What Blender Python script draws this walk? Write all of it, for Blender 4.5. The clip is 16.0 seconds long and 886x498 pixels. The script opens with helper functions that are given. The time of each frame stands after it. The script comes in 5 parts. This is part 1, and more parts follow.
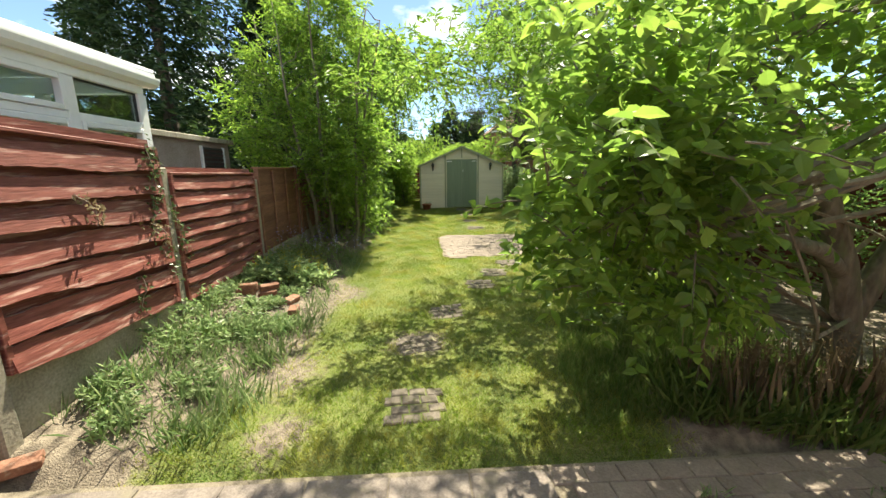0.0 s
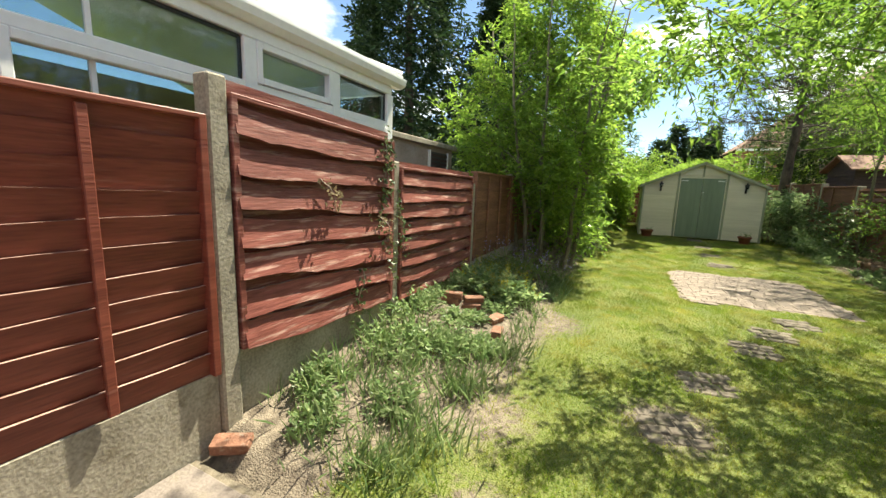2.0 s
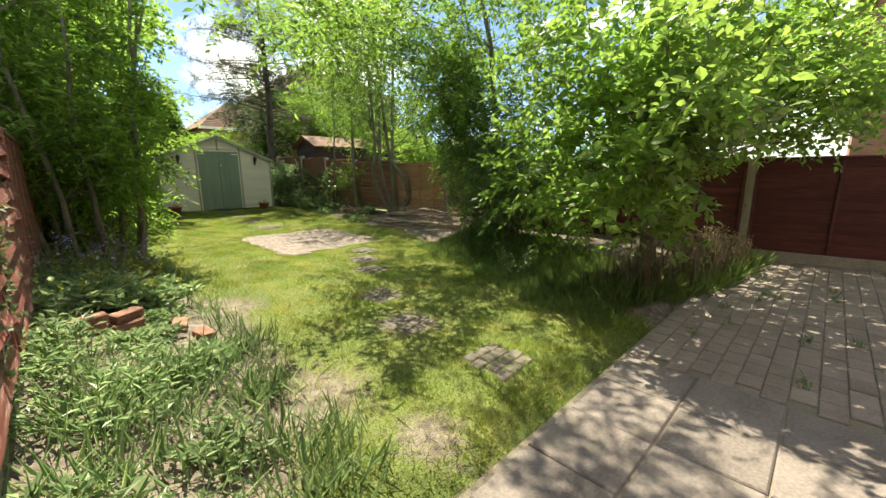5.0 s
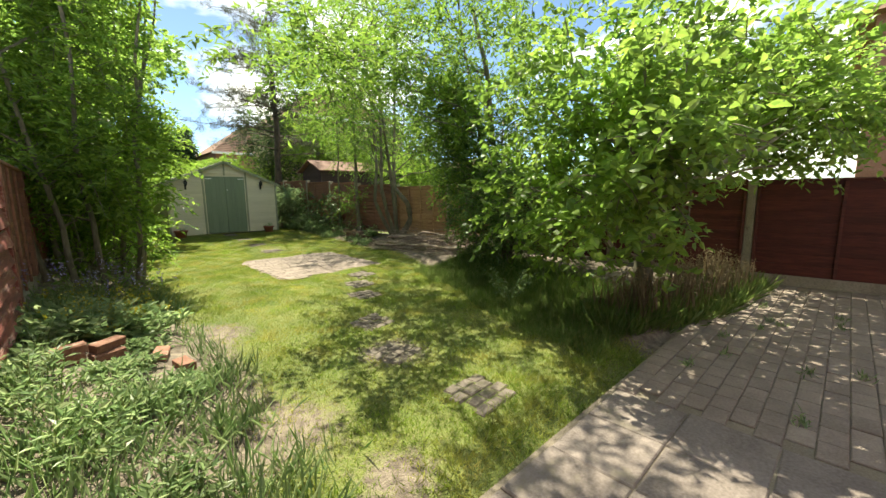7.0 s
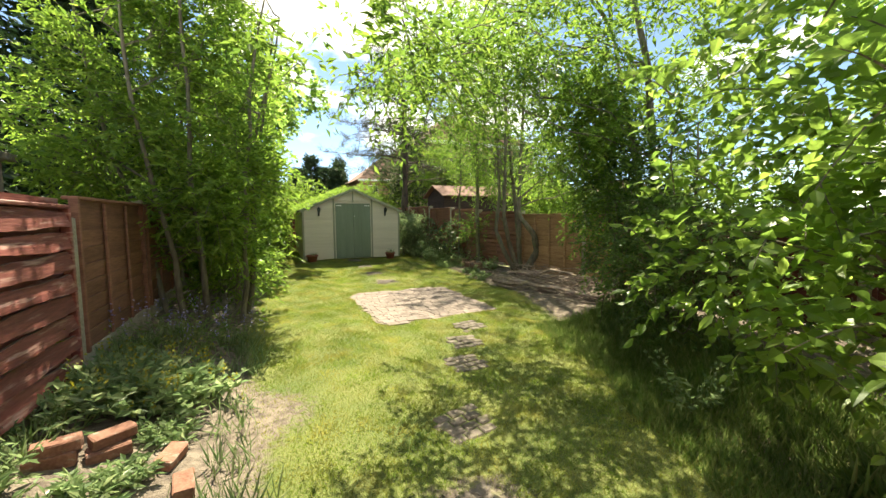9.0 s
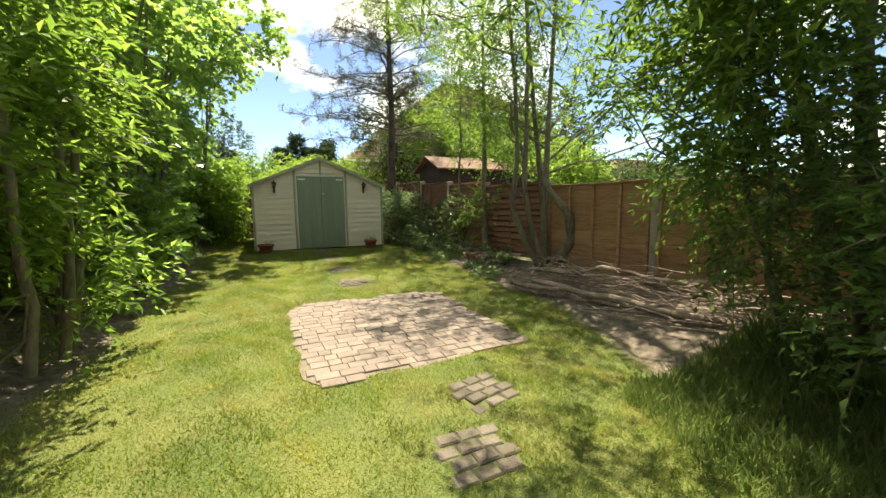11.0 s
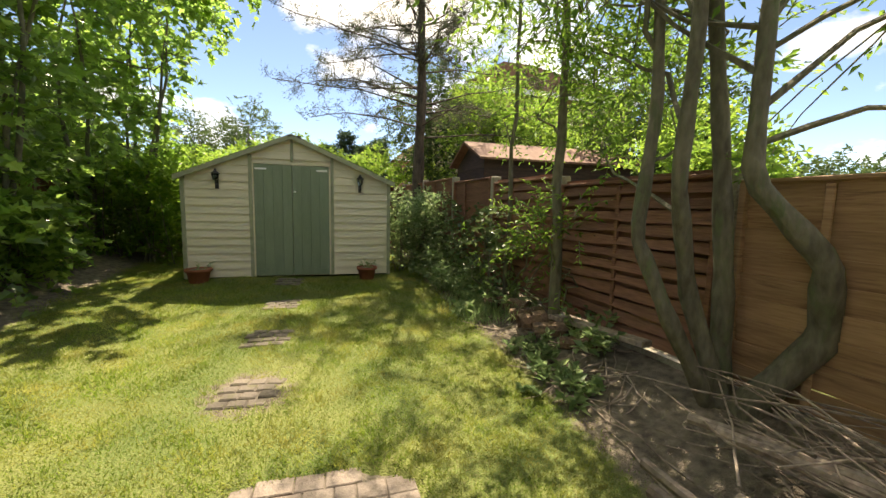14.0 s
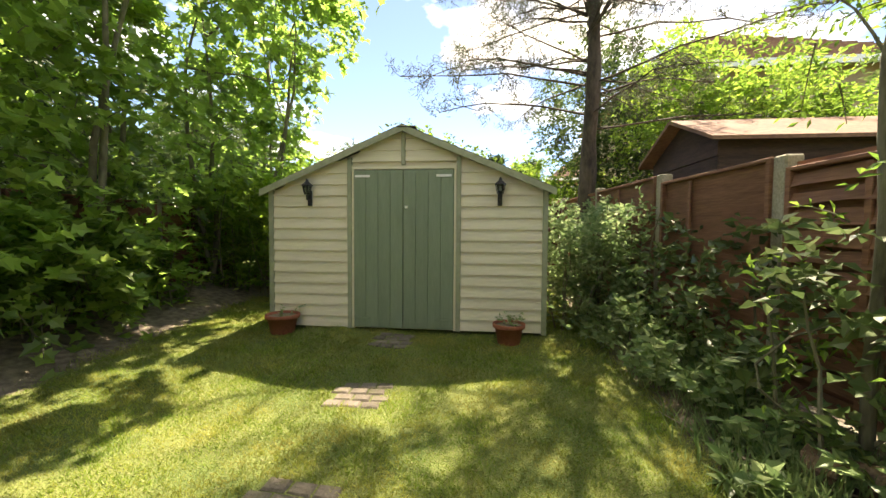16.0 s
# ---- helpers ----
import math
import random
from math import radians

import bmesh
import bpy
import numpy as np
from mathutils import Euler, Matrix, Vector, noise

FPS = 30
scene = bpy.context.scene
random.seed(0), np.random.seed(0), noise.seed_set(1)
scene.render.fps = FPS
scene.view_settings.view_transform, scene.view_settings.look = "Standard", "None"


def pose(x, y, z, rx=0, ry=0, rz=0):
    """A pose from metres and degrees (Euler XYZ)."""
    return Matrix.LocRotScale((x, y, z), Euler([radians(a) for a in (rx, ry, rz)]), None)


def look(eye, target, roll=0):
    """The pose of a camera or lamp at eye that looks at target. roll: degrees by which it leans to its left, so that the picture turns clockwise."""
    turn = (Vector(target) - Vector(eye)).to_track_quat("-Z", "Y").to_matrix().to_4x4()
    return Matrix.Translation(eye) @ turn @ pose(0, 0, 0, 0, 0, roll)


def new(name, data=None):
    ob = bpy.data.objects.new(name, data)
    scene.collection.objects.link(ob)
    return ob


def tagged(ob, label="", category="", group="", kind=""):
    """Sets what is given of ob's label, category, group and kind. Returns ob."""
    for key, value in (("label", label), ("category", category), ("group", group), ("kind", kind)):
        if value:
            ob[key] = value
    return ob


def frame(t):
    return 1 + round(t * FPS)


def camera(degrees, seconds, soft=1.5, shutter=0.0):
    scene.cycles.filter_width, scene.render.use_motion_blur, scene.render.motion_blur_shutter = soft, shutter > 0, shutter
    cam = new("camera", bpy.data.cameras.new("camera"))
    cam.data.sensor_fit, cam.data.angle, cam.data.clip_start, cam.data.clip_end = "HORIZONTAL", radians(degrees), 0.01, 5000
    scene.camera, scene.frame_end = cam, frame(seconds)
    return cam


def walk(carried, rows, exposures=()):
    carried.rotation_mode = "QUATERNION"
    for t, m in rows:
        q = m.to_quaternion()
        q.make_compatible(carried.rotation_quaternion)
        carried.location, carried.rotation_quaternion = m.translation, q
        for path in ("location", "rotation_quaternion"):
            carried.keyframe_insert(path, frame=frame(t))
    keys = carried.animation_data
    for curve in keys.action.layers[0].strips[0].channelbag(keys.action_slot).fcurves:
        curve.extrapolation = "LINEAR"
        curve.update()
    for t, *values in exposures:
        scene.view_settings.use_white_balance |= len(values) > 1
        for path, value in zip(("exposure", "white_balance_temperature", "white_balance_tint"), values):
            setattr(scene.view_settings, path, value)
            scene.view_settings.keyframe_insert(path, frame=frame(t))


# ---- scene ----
cam = camera(98.3, 16.0)
PATH = [
    (0, (-0.016, -0.45, 1.688), (0.08, 1.506, 1.279), -0.8),
    (0.5, (-0.028, -0.321, 1.668), (-0.291, 1.612, 1.224), -0.6),
    (1, (-0.101, -0.119, 1.585), (-0.5, 1.802, 1.201), 1.3),
    (1.5, (-0.246, 0.133, 1.56), (-0.81, 2.027, 1.256), 1.4),
    (2, (-0.504, 0.309, 1.525), (-1.35, 2.093, 1.202), 2.1),
    (2.5, (-0.848, 0.398, 1.498), (-1.724, 2.156, 1.119), 3.2),
    (3, (-1.246, 0.454, 1.531), (-1.73, 2.335, 1.055), 1.9),
    (3.5, (-1.615, 0.494, 1.46), (-1.662, 2.454, 1.067), -1.0),
    (4, (-1.932, 0.475, 1.41), (-1.2, 2.292, 1.008), -0.7),
    (4.3, (-2.013, 0.439, 1.361), (-0.972, 2.088, 0.916), -1.8),
    (4.5, (-2.101, 0.489, 1.346), (-0.886, 2.022, 0.931), -1.0),
    (4.7, (-2.21, 0.502, 1.349), (-0.838, 1.899, 0.941), -0.2),
    (6.8, (-2.078, 0.351, 1.36), (-0.704, 1.774, 1.067), -0.7),
    (7, (-2.028, 0.385, 1.399), (-0.667, 1.823, 1.116), -0.7),
    (7.5, (-1.745, 0.47, 1.458), (-0.55, 2.049, 1.175), -1.4),
    (8, (-1.503, 0.658, 1.529), (-0.54, 2.389, 1.252), -0.5),
    (8.5, (-1.333, 1.025, 1.595), (-0.332, 2.746, 1.403), 0.3),
    (9, (-1.069, 1.448, 1.559), (-0.247, 3.264, 1.395), -0.4),
    (9.2, (-0.975, 1.636, 1.565), (-0.247, 3.489, 1.376), 0.1),
    (11.3, (0.431, 4.325, 1.309), (1.28, 6.122, 1.079), -0.1),
    (11.5, (0.609, 4.538, 1.324), (1.459, 6.336, 1.111), 1.1),
    (12, (0.931, 5.157, 1.291), (1.738, 6.979, 1.122), 0.3),
    (12.5, (1.274, 5.717, 1.304), (1.997, 7.572, 1.112), -0.1),
    (13, (1.572, 6.222, 1.357), (2.201, 8.108, 1.133), 1.3),
    (13.5, (1.83, 6.8, 1.383), (2.573, 8.645, 1.167), -0.4),
    (14, (2.074, 7.408, 1.403), (2.619, 9.321, 1.191), 1.2),
    (14.5, (2.166, 8.058, 1.447), (2.662, 9.98, 1.207), 1.3),
    (15, (2.251, 8.653, 1.373), (2.484, 10.632, 1.201), 0.5),
    (15.5, (2.257, 9.273, 1.318), (2.295, 11.267, 1.158), 1.6),
    (16, (2.334, 9.857, 1.342), (2.117, 11.844, 1.255), 0.4),
]
walk(cam, [(t, look(eye, target, roll)) for t, eye, target, roll in PATH], exposures=[(0.0, 1.55, 7400, 0), (4.0, 1.5, 7400, 0), (7.0, 1.45, 7400, 0), (9.0, 1.65, 7700, 4), (12.5, 1.3, 7900, 6), (14.0, 1.5, 8200, 9), (16.0, 2.05, 8300, 10)])


# ---- world, sun ----
SUN_EL, SUN_ROT = radians(59), radians(14)
world = bpy.data.worlds.new("sky")
scene.world = world
world.use_nodes = True
wt = world.node_tree
wt.nodes.clear()
w_out = wt.nodes.new("ShaderNodeOutputWorld")
w_bg = wt.nodes.new("ShaderNodeBackground")
w_sky = wt.nodes.new("ShaderNodeTexSky")
w_sky.sky_type, w_sky.sun_disc = "NISHITA", False
w_sky.sun_elevation, w_sky.sun_rotation = SUN_EL, SUN_ROT
w_sky.altitude = 1500
w_sky.air_density, w_sky.dust_density, w_sky.ozone_density = 0.7, 0.3, 2.5
w_tc = wt.nodes.new("ShaderNodeTexCoord")
w_map = wt.nodes.new("ShaderNodeMapping")
w_map.inputs["Scale"].default_value = (1.0, 1.0, 2.2)
w_map.inputs["Location"].default_value = (0.35, 0.1, 0.2)
w_noise = wt.nodes.new("ShaderNodeTexNoise")
w_noise.inputs["Scale"].default_value = 2.6
w_noise.inputs["Detail"].default_value = 9
w_noise.inputs["Roughness"].default_value = 0.55
w_ramp = wt.nodes.new("ShaderNodeValToRGB")
w_ramp.color_ramp.elements[0].position = 0.50
w_ramp.color_ramp.elements[1].position = 0.62
w_mix = wt.nodes.new("ShaderNodeMix")
w_mix.data_type = "RGBA"
w_mix.inputs["B"].default_value = (7.6, 7.5, 7.4, 1)
wt.links.new(w_tc.outputs["Generated"], w_map.inputs["Vector"])
wt.links.new(w_map.outputs["Vector"], w_noise.inputs["Vector"])
wt.links.new(w_noise.outputs["Fac"], w_ramp.inputs["Fac"])
wt.links.new(w_ramp.outputs["Color"], w_mix.inputs["Factor"])
wt.links.new(w_sky.outputs["Color"], w_mix.inputs["A"])
wt.links.new(w_mix.outputs["Result"], w_bg.inputs["Color"])
wt.links.new(w_bg.outputs["Background"], w_out.inputs["Surface"])
w_bg.inputs["Strength"].default_value = 0.11

sun_data = bpy.data.lights.new("sun", "SUN")
sun_data.energy, sun_data.angle, sun_data.color = 5.0, radians(0.53), (1.0, 0.95, 0.86)
sun = new("sun", sun_data)
to_sun = Vector((math.sin(SUN_ROT) * math.cos(SUN_EL), math.cos(SUN_ROT) * math.cos(SUN_EL), math.sin(SUN_EL)))
sun.matrix_world = look((0, 0, 30), Vector((0, 0, 30)) - to_sun)

# ---- materials ----
def rgba(c):
    return (c[0], c[1], c[2], 1.0)


def surface(name, dark, light, rough=0.8, coarse=2.0, fine=40.0, stretch=(1, 1, 1), bump=0.3, vary=0.25, third=None, third_at=0.62, metal=0.0, spec=0.4, bump_dist=0.01):
    """Two colours mixed by coarse and fine noise, a third one in patches, and relief."""
    m = bpy.data.materials.new(name)
    m.use_nodes = True
    nt = m.node_tree
    n, l = nt.nodes, nt.links
    p = n["Principled BSDF"]
    tc, mp = n.new("ShaderNodeTexCoord"), n.new("ShaderNodeMapping")
    mp.inputs["Scale"].default_value = stretch
    l.new(tc.outputs["Object"], mp.inputs["Vector"])
    oi = n.new("ShaderNodeObjectInfo")
    shift = n.new("ShaderNodeVectorMath")
    shift.operation = "MULTIPLY_ADD"
    shift.inputs[1].default_value = (7.3, 5.1, 9.7)
    l.new(oi.outputs["Random"], shift.inputs[0])
    l.new(mp.outputs["Vector"], shift.inputs[2])
    a, b = n.new("ShaderNodeTexNoise"), n.new("ShaderNodeTexNoise")
    a.inputs["Scale"].default_value, a.inputs["Detail"].default_value = coarse, 5
    b.inputs["Scale"].default_value, b.inputs["Detail"].default_value = fine, 4
    l.new(shift.outputs["Vector"], a.inputs["Vector"])
    l.new(shift.outputs["Vector"], b.inputs["Vector"])
    add = n.new("ShaderNodeMath")
    add.operation = "ADD"
    l.new(a.outputs["Fac"], add.inputs[0])
    l.new(b.outputs["Fac"], add.inputs[1])
    ramp = n.new("ShaderNodeMapRange")
    ramp.inputs["From Min"].default_value, ramp.inputs["From Max"].default_value = 0.72, 1.28
    l.new(add.outputs["Value"], ramp.inputs["Value"])
    mix = n.new("ShaderNodeMix")
    mix.data_type = "RGBA"
    mix.inputs["A"].default_value, mix.inputs["B"].default_value = rgba(dark), rgba(light)
    l.new(ramp.outputs["Result"], mix.inputs["Factor"])
    last = mix.outputs["Result"]
    if third:
        c = n.new("ShaderNodeTexNoise")
        c.inputs["Scale"].default_value, c.inputs["Detail"].default_value = coarse * 1.7, 7
        c.inputs["Roughness"].default_value = 0.65
        l.new(shift.outputs["Vector"], c.inputs["Vector"])
        r3 = n.new("ShaderNodeMapRange")
        r3.inputs["From Min"].default_value, r3.inputs["From Max"].default_value = third_at - 0.06, third_at + 0.06
        l.new(c.outputs["Fac"], r3.inputs["Value"])
        m3 = n.new("ShaderNodeMix")
        m3.data_type = "RGBA"
        m3.inputs["B"].default_value = rgba(third)
        l.new(r3.outputs["Result"], m3.inputs["Factor"])
        l.new(last, m3.inputs["A"])
        last = m3.outputs["Result"]
    hsv = n.new("ShaderNodeHueSaturation")
    vr = n.new("ShaderNodeMapRange")
    vr.inputs["To Min"].default_value, vr.inputs["To Max"].default_value = 1 - vary, 1 + vary
    l.new(oi.outputs["Random"], vr.inputs["Value"])
    l.new(vr.outputs["Result"], hsv.inputs["Value"])
    l.new(last, hsv.inputs["Color"])
    l.new(hsv.outputs["Color"], p.inputs["Base Color"])
    p.inputs["Roughness"].default_value, p.inputs["Metallic"].default_value = rough, metal
    p.inputs["Specular IOR Level"].default_value = spec
    if bump:
        bp = n.new("ShaderNodeBump")
        bp.inputs["Strength"].default_value, bp.inputs["Distance"].default_value = bump, bump_dist
        l.new(b.outputs["Fac"], bp.inputs["Height"])
        l.new(bp.outputs["Normal"], p.inputs["Normal"])
    return m


def leafy(name, a, b, c, rough=0.45, through_light=0.45, spec=0.4, glow=2.0, straw=None):
    """Leaf with colour varied leaf by leaf; light shines through it."""
    m = bpy.data.materials.new(name)
    m.use_nodes = True
    nt = m.node_tree
    n, l = nt.nodes, nt.links
    p, out = n["Principled BSDF"], n["Material Output"]
    g = n.new("ShaderNodeNewGeometry")
    r = n.new("ShaderNodeValToRGB")
    r.color_ramp.elements[0].color, r.color_ramp.elements[1].color = rgba(a), rgba(c)
    e = r.color_ramp.elements.new(0.55)
    e.color = rgba(b)
    l.new(g.outputs["Random Per Island"], r.inputs["Fac"])
    nz = n.new("ShaderNodeTexNoise")
    nz.inputs["Scale"].default_value = 1.3
    tc = n.new("ShaderNodeTexCoord")
    l.new(tc.outputs["Object"], nz.inputs["Vector"])
    mr = n.new("ShaderNodeMapRange")
    mr.inputs["From Min"].default_value, mr.inputs["From Max"].default_value = 0.3, 0.7
    mr.inputs["To Min"].default_value, mr.inputs["To Max"].default_value = 0.75, 1.25
    l.new(nz.outputs["Fac"], mr.inputs["Value"])
    h = n.new("ShaderNodeHueSaturation")
    l.new(mr.outputs["Result"], h.inputs["Value"])
    tone = r.outputs["Color"]
    if straw:
        n2 = n.new("ShaderNodeTexNoise")
        n2.inputs["Scale"].default_value, n2.inputs["Detail"].default_value = 2.3, 7
        n2.inputs["Roughness"].default_value = 0.65
        l.new(tc.outputs["Object"], n2.inputs["Vector"])
        m2 = n.new("ShaderNodeMapRange")
        m2.inputs["From Min"].default_value, m2.inputs["From Max"].default_value = 0.46, 0.70
        l.new(n2.outputs["Fac"], m2.inputs["Value"])
        mixs = n.new("ShaderNodeMix")
        mixs.data_type = "RGBA"
        mixs.inputs["B"].default_value = rgba(straw)
        l.new(m2.outputs["Result"], mixs.inputs["Factor"])
        l.new(tone, mixs.inputs["A"])
        tone = mixs.outputs["Result"]
    l.new(tone, h.inputs["Color"])
    l.new(h.outputs["Color"], p.inputs["Base Color"])
    p.inputs["Roughness"].default_value = rough
    p.inputs["Specular IOR Level"].default_value = spec
    t = n.new("ShaderNodeBsdfTranslucent")
    h2 = n.new("ShaderNodeHueSaturation")
    h2.inputs["Hue"].default_value, h2.inputs["Value"].default_value, h2.inputs["Saturation"].default_value = 0.494, glow, 1.0
    l.new(h.outputs["Color"], h2.inputs["Color"])
    l.new(h2.outputs["Color"], t.inputs["Color"])
    mx = n.new("ShaderNodeMixShader")
    mx.inputs["Fac"].default_value = through_light
    l.new(p.outputs["BSDF"], mx.inputs[1])
    l.new(t.outputs["BSDF"], mx.inputs[2])
    l.new(mx.outputs["Shader"], out.inputs["Surface"])
    return m


M_RED = surface("red_fence_wood", (0.13, 0.034, 0.027), (0.29, 0.092, 0.073), 0.62, 1.6, 9, (2, 0.8, 9), 0.35, 0.22, third=(0.44, 0.26, 0.22), third_at=0.60)
M_RED_NEW = surface("red_panel_wood", (0.12, 0.027, 0.018), (0.22, 0.058, 0.038), 0.5, 1.2, 9, (2, 0.8, 9), 0.25, 0.12, third=(0.22, 0.085, 0.065), third_at=0.66)
# bare wood colour, lightened further to stand for sun on upper edges
M_EDGE = surface("worn_sunlit_board_edge", (0.28, 0.15, 0.12), (0.48, 0.33, 0.28), 0.7, 5, 40, (1, 1, 1), 0.3, 0.1)
M_BROWN = surface("brown_fence_wood", (0.15, 0.066, 0.042), (0.27, 0.128, 0.082), 0.75, 1.6, 9, (2, 0.8, 9), 0.3, 0.15)
M_DARK = surface("dark_red_fence_wood", (0.05, 0.014, 0.012), (0.12, 0.032, 0.024), 0.75, 1.6, 9, (2, 0.8, 9), 0.3, 0.18)
M_TAN = surface("tan_fence_wood", (0.27, 0.155, 0.08), (0.42, 0.26, 0.145), 0.75, 1.6, 9, (2, 0.8, 9), 0.3, 0.1, third=(0.2, 0.11, 0.06), third_at=0.61)
M_CONC = surface("weathered_concrete", (0.20, 0.175, 0.135), (0.40, 0.36, 0.29), 0.9, 3.0, 60, (1, 1, 1), 0.3, 0.08, third=(0.16, 0.13, 0.09), third_at=0.63)
M_CREAM = surface("cream_painted_board", (0.60, 0.545, 0.42), (0.70, 0.645, 0.52), 0.6, 1.2, 8, (1.2, 4, 26), 0.25, 0.05)
M_GREEN = surface("sage_green_paint", (0.16, 0.205, 0.145), (0.205, 0.255, 0.185), 0.55, 1.2, 8, (12, 4, 1.2), 0.25, 0.04)
M_TRIM = surface("grey_green_trim", (0.24, 0.26, 0.18), (0.33, 0.34, 0.25), 0.6, 2, 20, (1, 1, 1), 0.2, 0.05)
M_FELT = surface("green_roof_felt", (0.05, 0.06, 0.045), (0.09, 0.10, 0.07), 0.95, 3, 90, (1, 1, 1), 0.6, 0.1)
M_BLACK = surface("black_metal", (0.012, 0.012, 0.013), (0.025, 0.025, 0.026), 0.4, 5, 60, (1, 1, 1), 0.1, 0.05)
M_WHITE = surface("white_plastic", (0.74, 0.75, 0.75), (0.82, 0.82, 0.82), 0.35, 1.5, 20, (1, 1, 1), 0.03, 0.02)
M_ROOFWHITE = surface("white_roof_sheet", (0.66, 0.68, 0.70), (0.78, 0.79, 0.80), 0.4, 1.0, 12, (1, 1, 1), 0.05, 0.03)
M_DASH = surface("pebble_dash", (0.24, 0.18, 0.15), (0.42, 0.34, 0.30), 0.95, 3, 70, (1, 1, 1), 1.0, 0.05)
M_TERRA = surface("terracotta", (0.20, 0.062, 0.033), (0.30, 0.105, 0.06), 0.8, 6, 50, (1, 1, 1), 0.2, 0.1)
M_BRICK = surface("old_brick", (0.17, 0.075, 0.048), (0.30, 0.15, 0.10), 0.9, 8, 60, (1, 1, 1), 0.6, 0.2, third=(0.34, 0.27, 0.21), third_at=0.62)
M_PAVER = surface("clay_paver", (0.175, 0.135, 0.112), (0.265, 0.215, 0.18), 0.9, 6, 70, (1, 1, 1), 0.5, 0.10, third=(0.22, 0.18, 0.14), third_at=0.64)
M_SLAB = surface("concrete_slab", (0.13, 0.105, 0.092), (0.225, 0.187, 0.166), 0.9, 3, 60, (1, 1, 1), 0.5, 0.1, third=(0.2, 0.17, 0.13), third_at=0.62)
M_SAND = surface("joint_sand", (0.14, 0.115, 0.085), (0.24, 0.20, 0.15), 1.0, 5, 90, (1, 1, 1), 0.6, 0.0)
M_STONE = surface("earthy_paver", (0.10, 0.082, 0.066), (0.18, 0.15, 0.122), 0.95, 6, 70, (1, 1, 1), 0.5, 0.2, third=(0.12, 0.11, 0.06), third_at=0.58)
M_BARK = surface("grey_green_bark", (0.085, 0.075, 0.05), (0.21, 0.19, 0.135), 0.9, 5, 26, (1, 1, 0.35), 0.9, 0.1, third=(0.12, 0.14, 0.07), third_at=0.6, bump_dist=0.02)
M_PINEBARK = surface("pine_bark", (0.045, 0.035, 0.028), (0.13, 0.10, 0.08), 0.95, 6, 26, (1, 1, 0.35), 1.0, 0.1, bump_dist=0.02)
M_STICK = surface("dead_stick", (0.15, 0.11, 0.088), (0.40, 0.315, 0.255), 0.9, 4, 30, (1, 1, 1), 0.5, 0.3)
M_TILE = surface("roof_tile", (0.15, 0.085, 0.06), (0.27, 0.165, 0.115), 0.9, 2, 20, (1, 1, 1), 0.4, 0.1)
M_HOUSE = surface("house_brick", (0.24, 0.12, 0.085), (0.38, 0.21, 0.16), 0.9, 1.5, 25, (1, 1, 3), 0.4, 0.1)
M_BUFF = surface("buff_brick", (0.30, 0.22, 0.14), (0.42, 0.33, 0.22), 0.9, 1.5, 25, (1, 1, 3), 0.4, 0.1)
M_OLDSHED = surface("dark_shed_wood", (0.035, 0.022, 0.022), (0.085, 0.05, 0.045), 0.85, 2, 12, (1, 2, 14), 0.4, 0.1)
M_OLDROOF = surface("rusty_shed_roof", (0.15, 0.075, 0.055), (0.27, 0.155, 0.105), 0.85, 2, 20, (1, 1, 1), 0.3, 0.1)

M_ROT = surface("rotting_wood", (0.12, 0.07, 0.045), (0.30, 0.20, 0.135), 0.95, 4, 30, (1, 1, 1), 0.9, 0.2, third=(0.07, 0.05, 0.04), third_at=0.58, bump_dist=0.02)
L_APPLE = leafy("apple_leaf", (0.09, 0.16, 0.03), (0.14, 0.23, 0.04), (0.205, 0.295, 0.06), 0.38, 0.55, glow=2.0)
L_WILLOW = leafy("willow_leaf", (0.075, 0.14, 0.025), (0.12, 0.205, 0.03), (0.18, 0.265, 0.045), 0.5, 0.56)
L_ASH = leafy("ash_leaf", (0.065, 0.125, 0.022), (0.105, 0.185, 0.03), (0.17, 0.25, 0.045), 0.45, 0.54)
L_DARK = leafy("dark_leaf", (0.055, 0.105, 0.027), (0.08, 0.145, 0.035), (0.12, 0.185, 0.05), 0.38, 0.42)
L_PINE = leafy("pine_needle", (0.045, 0.065, 0.035), (0.075, 0.09, 0.05), (0.12, 0.115, 0.075), 0.6, 0.2)
L_CONIFER = leafy("conifer_spray", (0.012, 0.030, 0.011), (0.022, 0.048, 0.016), (0.045, 0.075, 0.025), 0.6, 0.2)
L_FAR = leafy("far_leaf", (0.035, 0.065, 0.02), (0.06, 0.10, 0.03), (0.10, 0.14, 0.05), 0.6, 0.3)
L_IVY = leafy("ivy_leaf", (0.05, 0.085, 0.03), (0.085, 0.125, 0.045), (0.13, 0.16, 0.075), 0.35, 0.25)
L_BRIGHT = leafy("bright_shrub_leaf", (0.10, 0.18, 0.03), (0.15, 0.25, 0.04), (0.22, 0.30, 0.05), 0.5, 0.5)
L_WEED = leafy("weed_leaf", (0.10, 0.165, 0.065), (0.165, 0.23, 0.10), (0.25, 0.30, 0.15), 0.4, 0.45)
L_MAPLE = leafy("maple_leaf", (0.085, 0.15, 0.035), (0.135, 0.22, 0.045), (0.20, 0.285, 0.07), 0.32, 0.58, spec=0.5, glow=2.4)
L_GRASS = leafy("lawn_grass", (0.10, 0.165, 0.02), (0.165, 0.245, 0.032), (0.29, 0.30, 0.08), 0.5, 0.45, glow=1.5, straw=(0.36, 0.32, 0.09))
L_LONG = leafy("long_grass", (0.085, 0.145, 0.035), (0.13, 0.195, 0.05), (0.20, 0.22, 0.085), 0.5, 0.4)
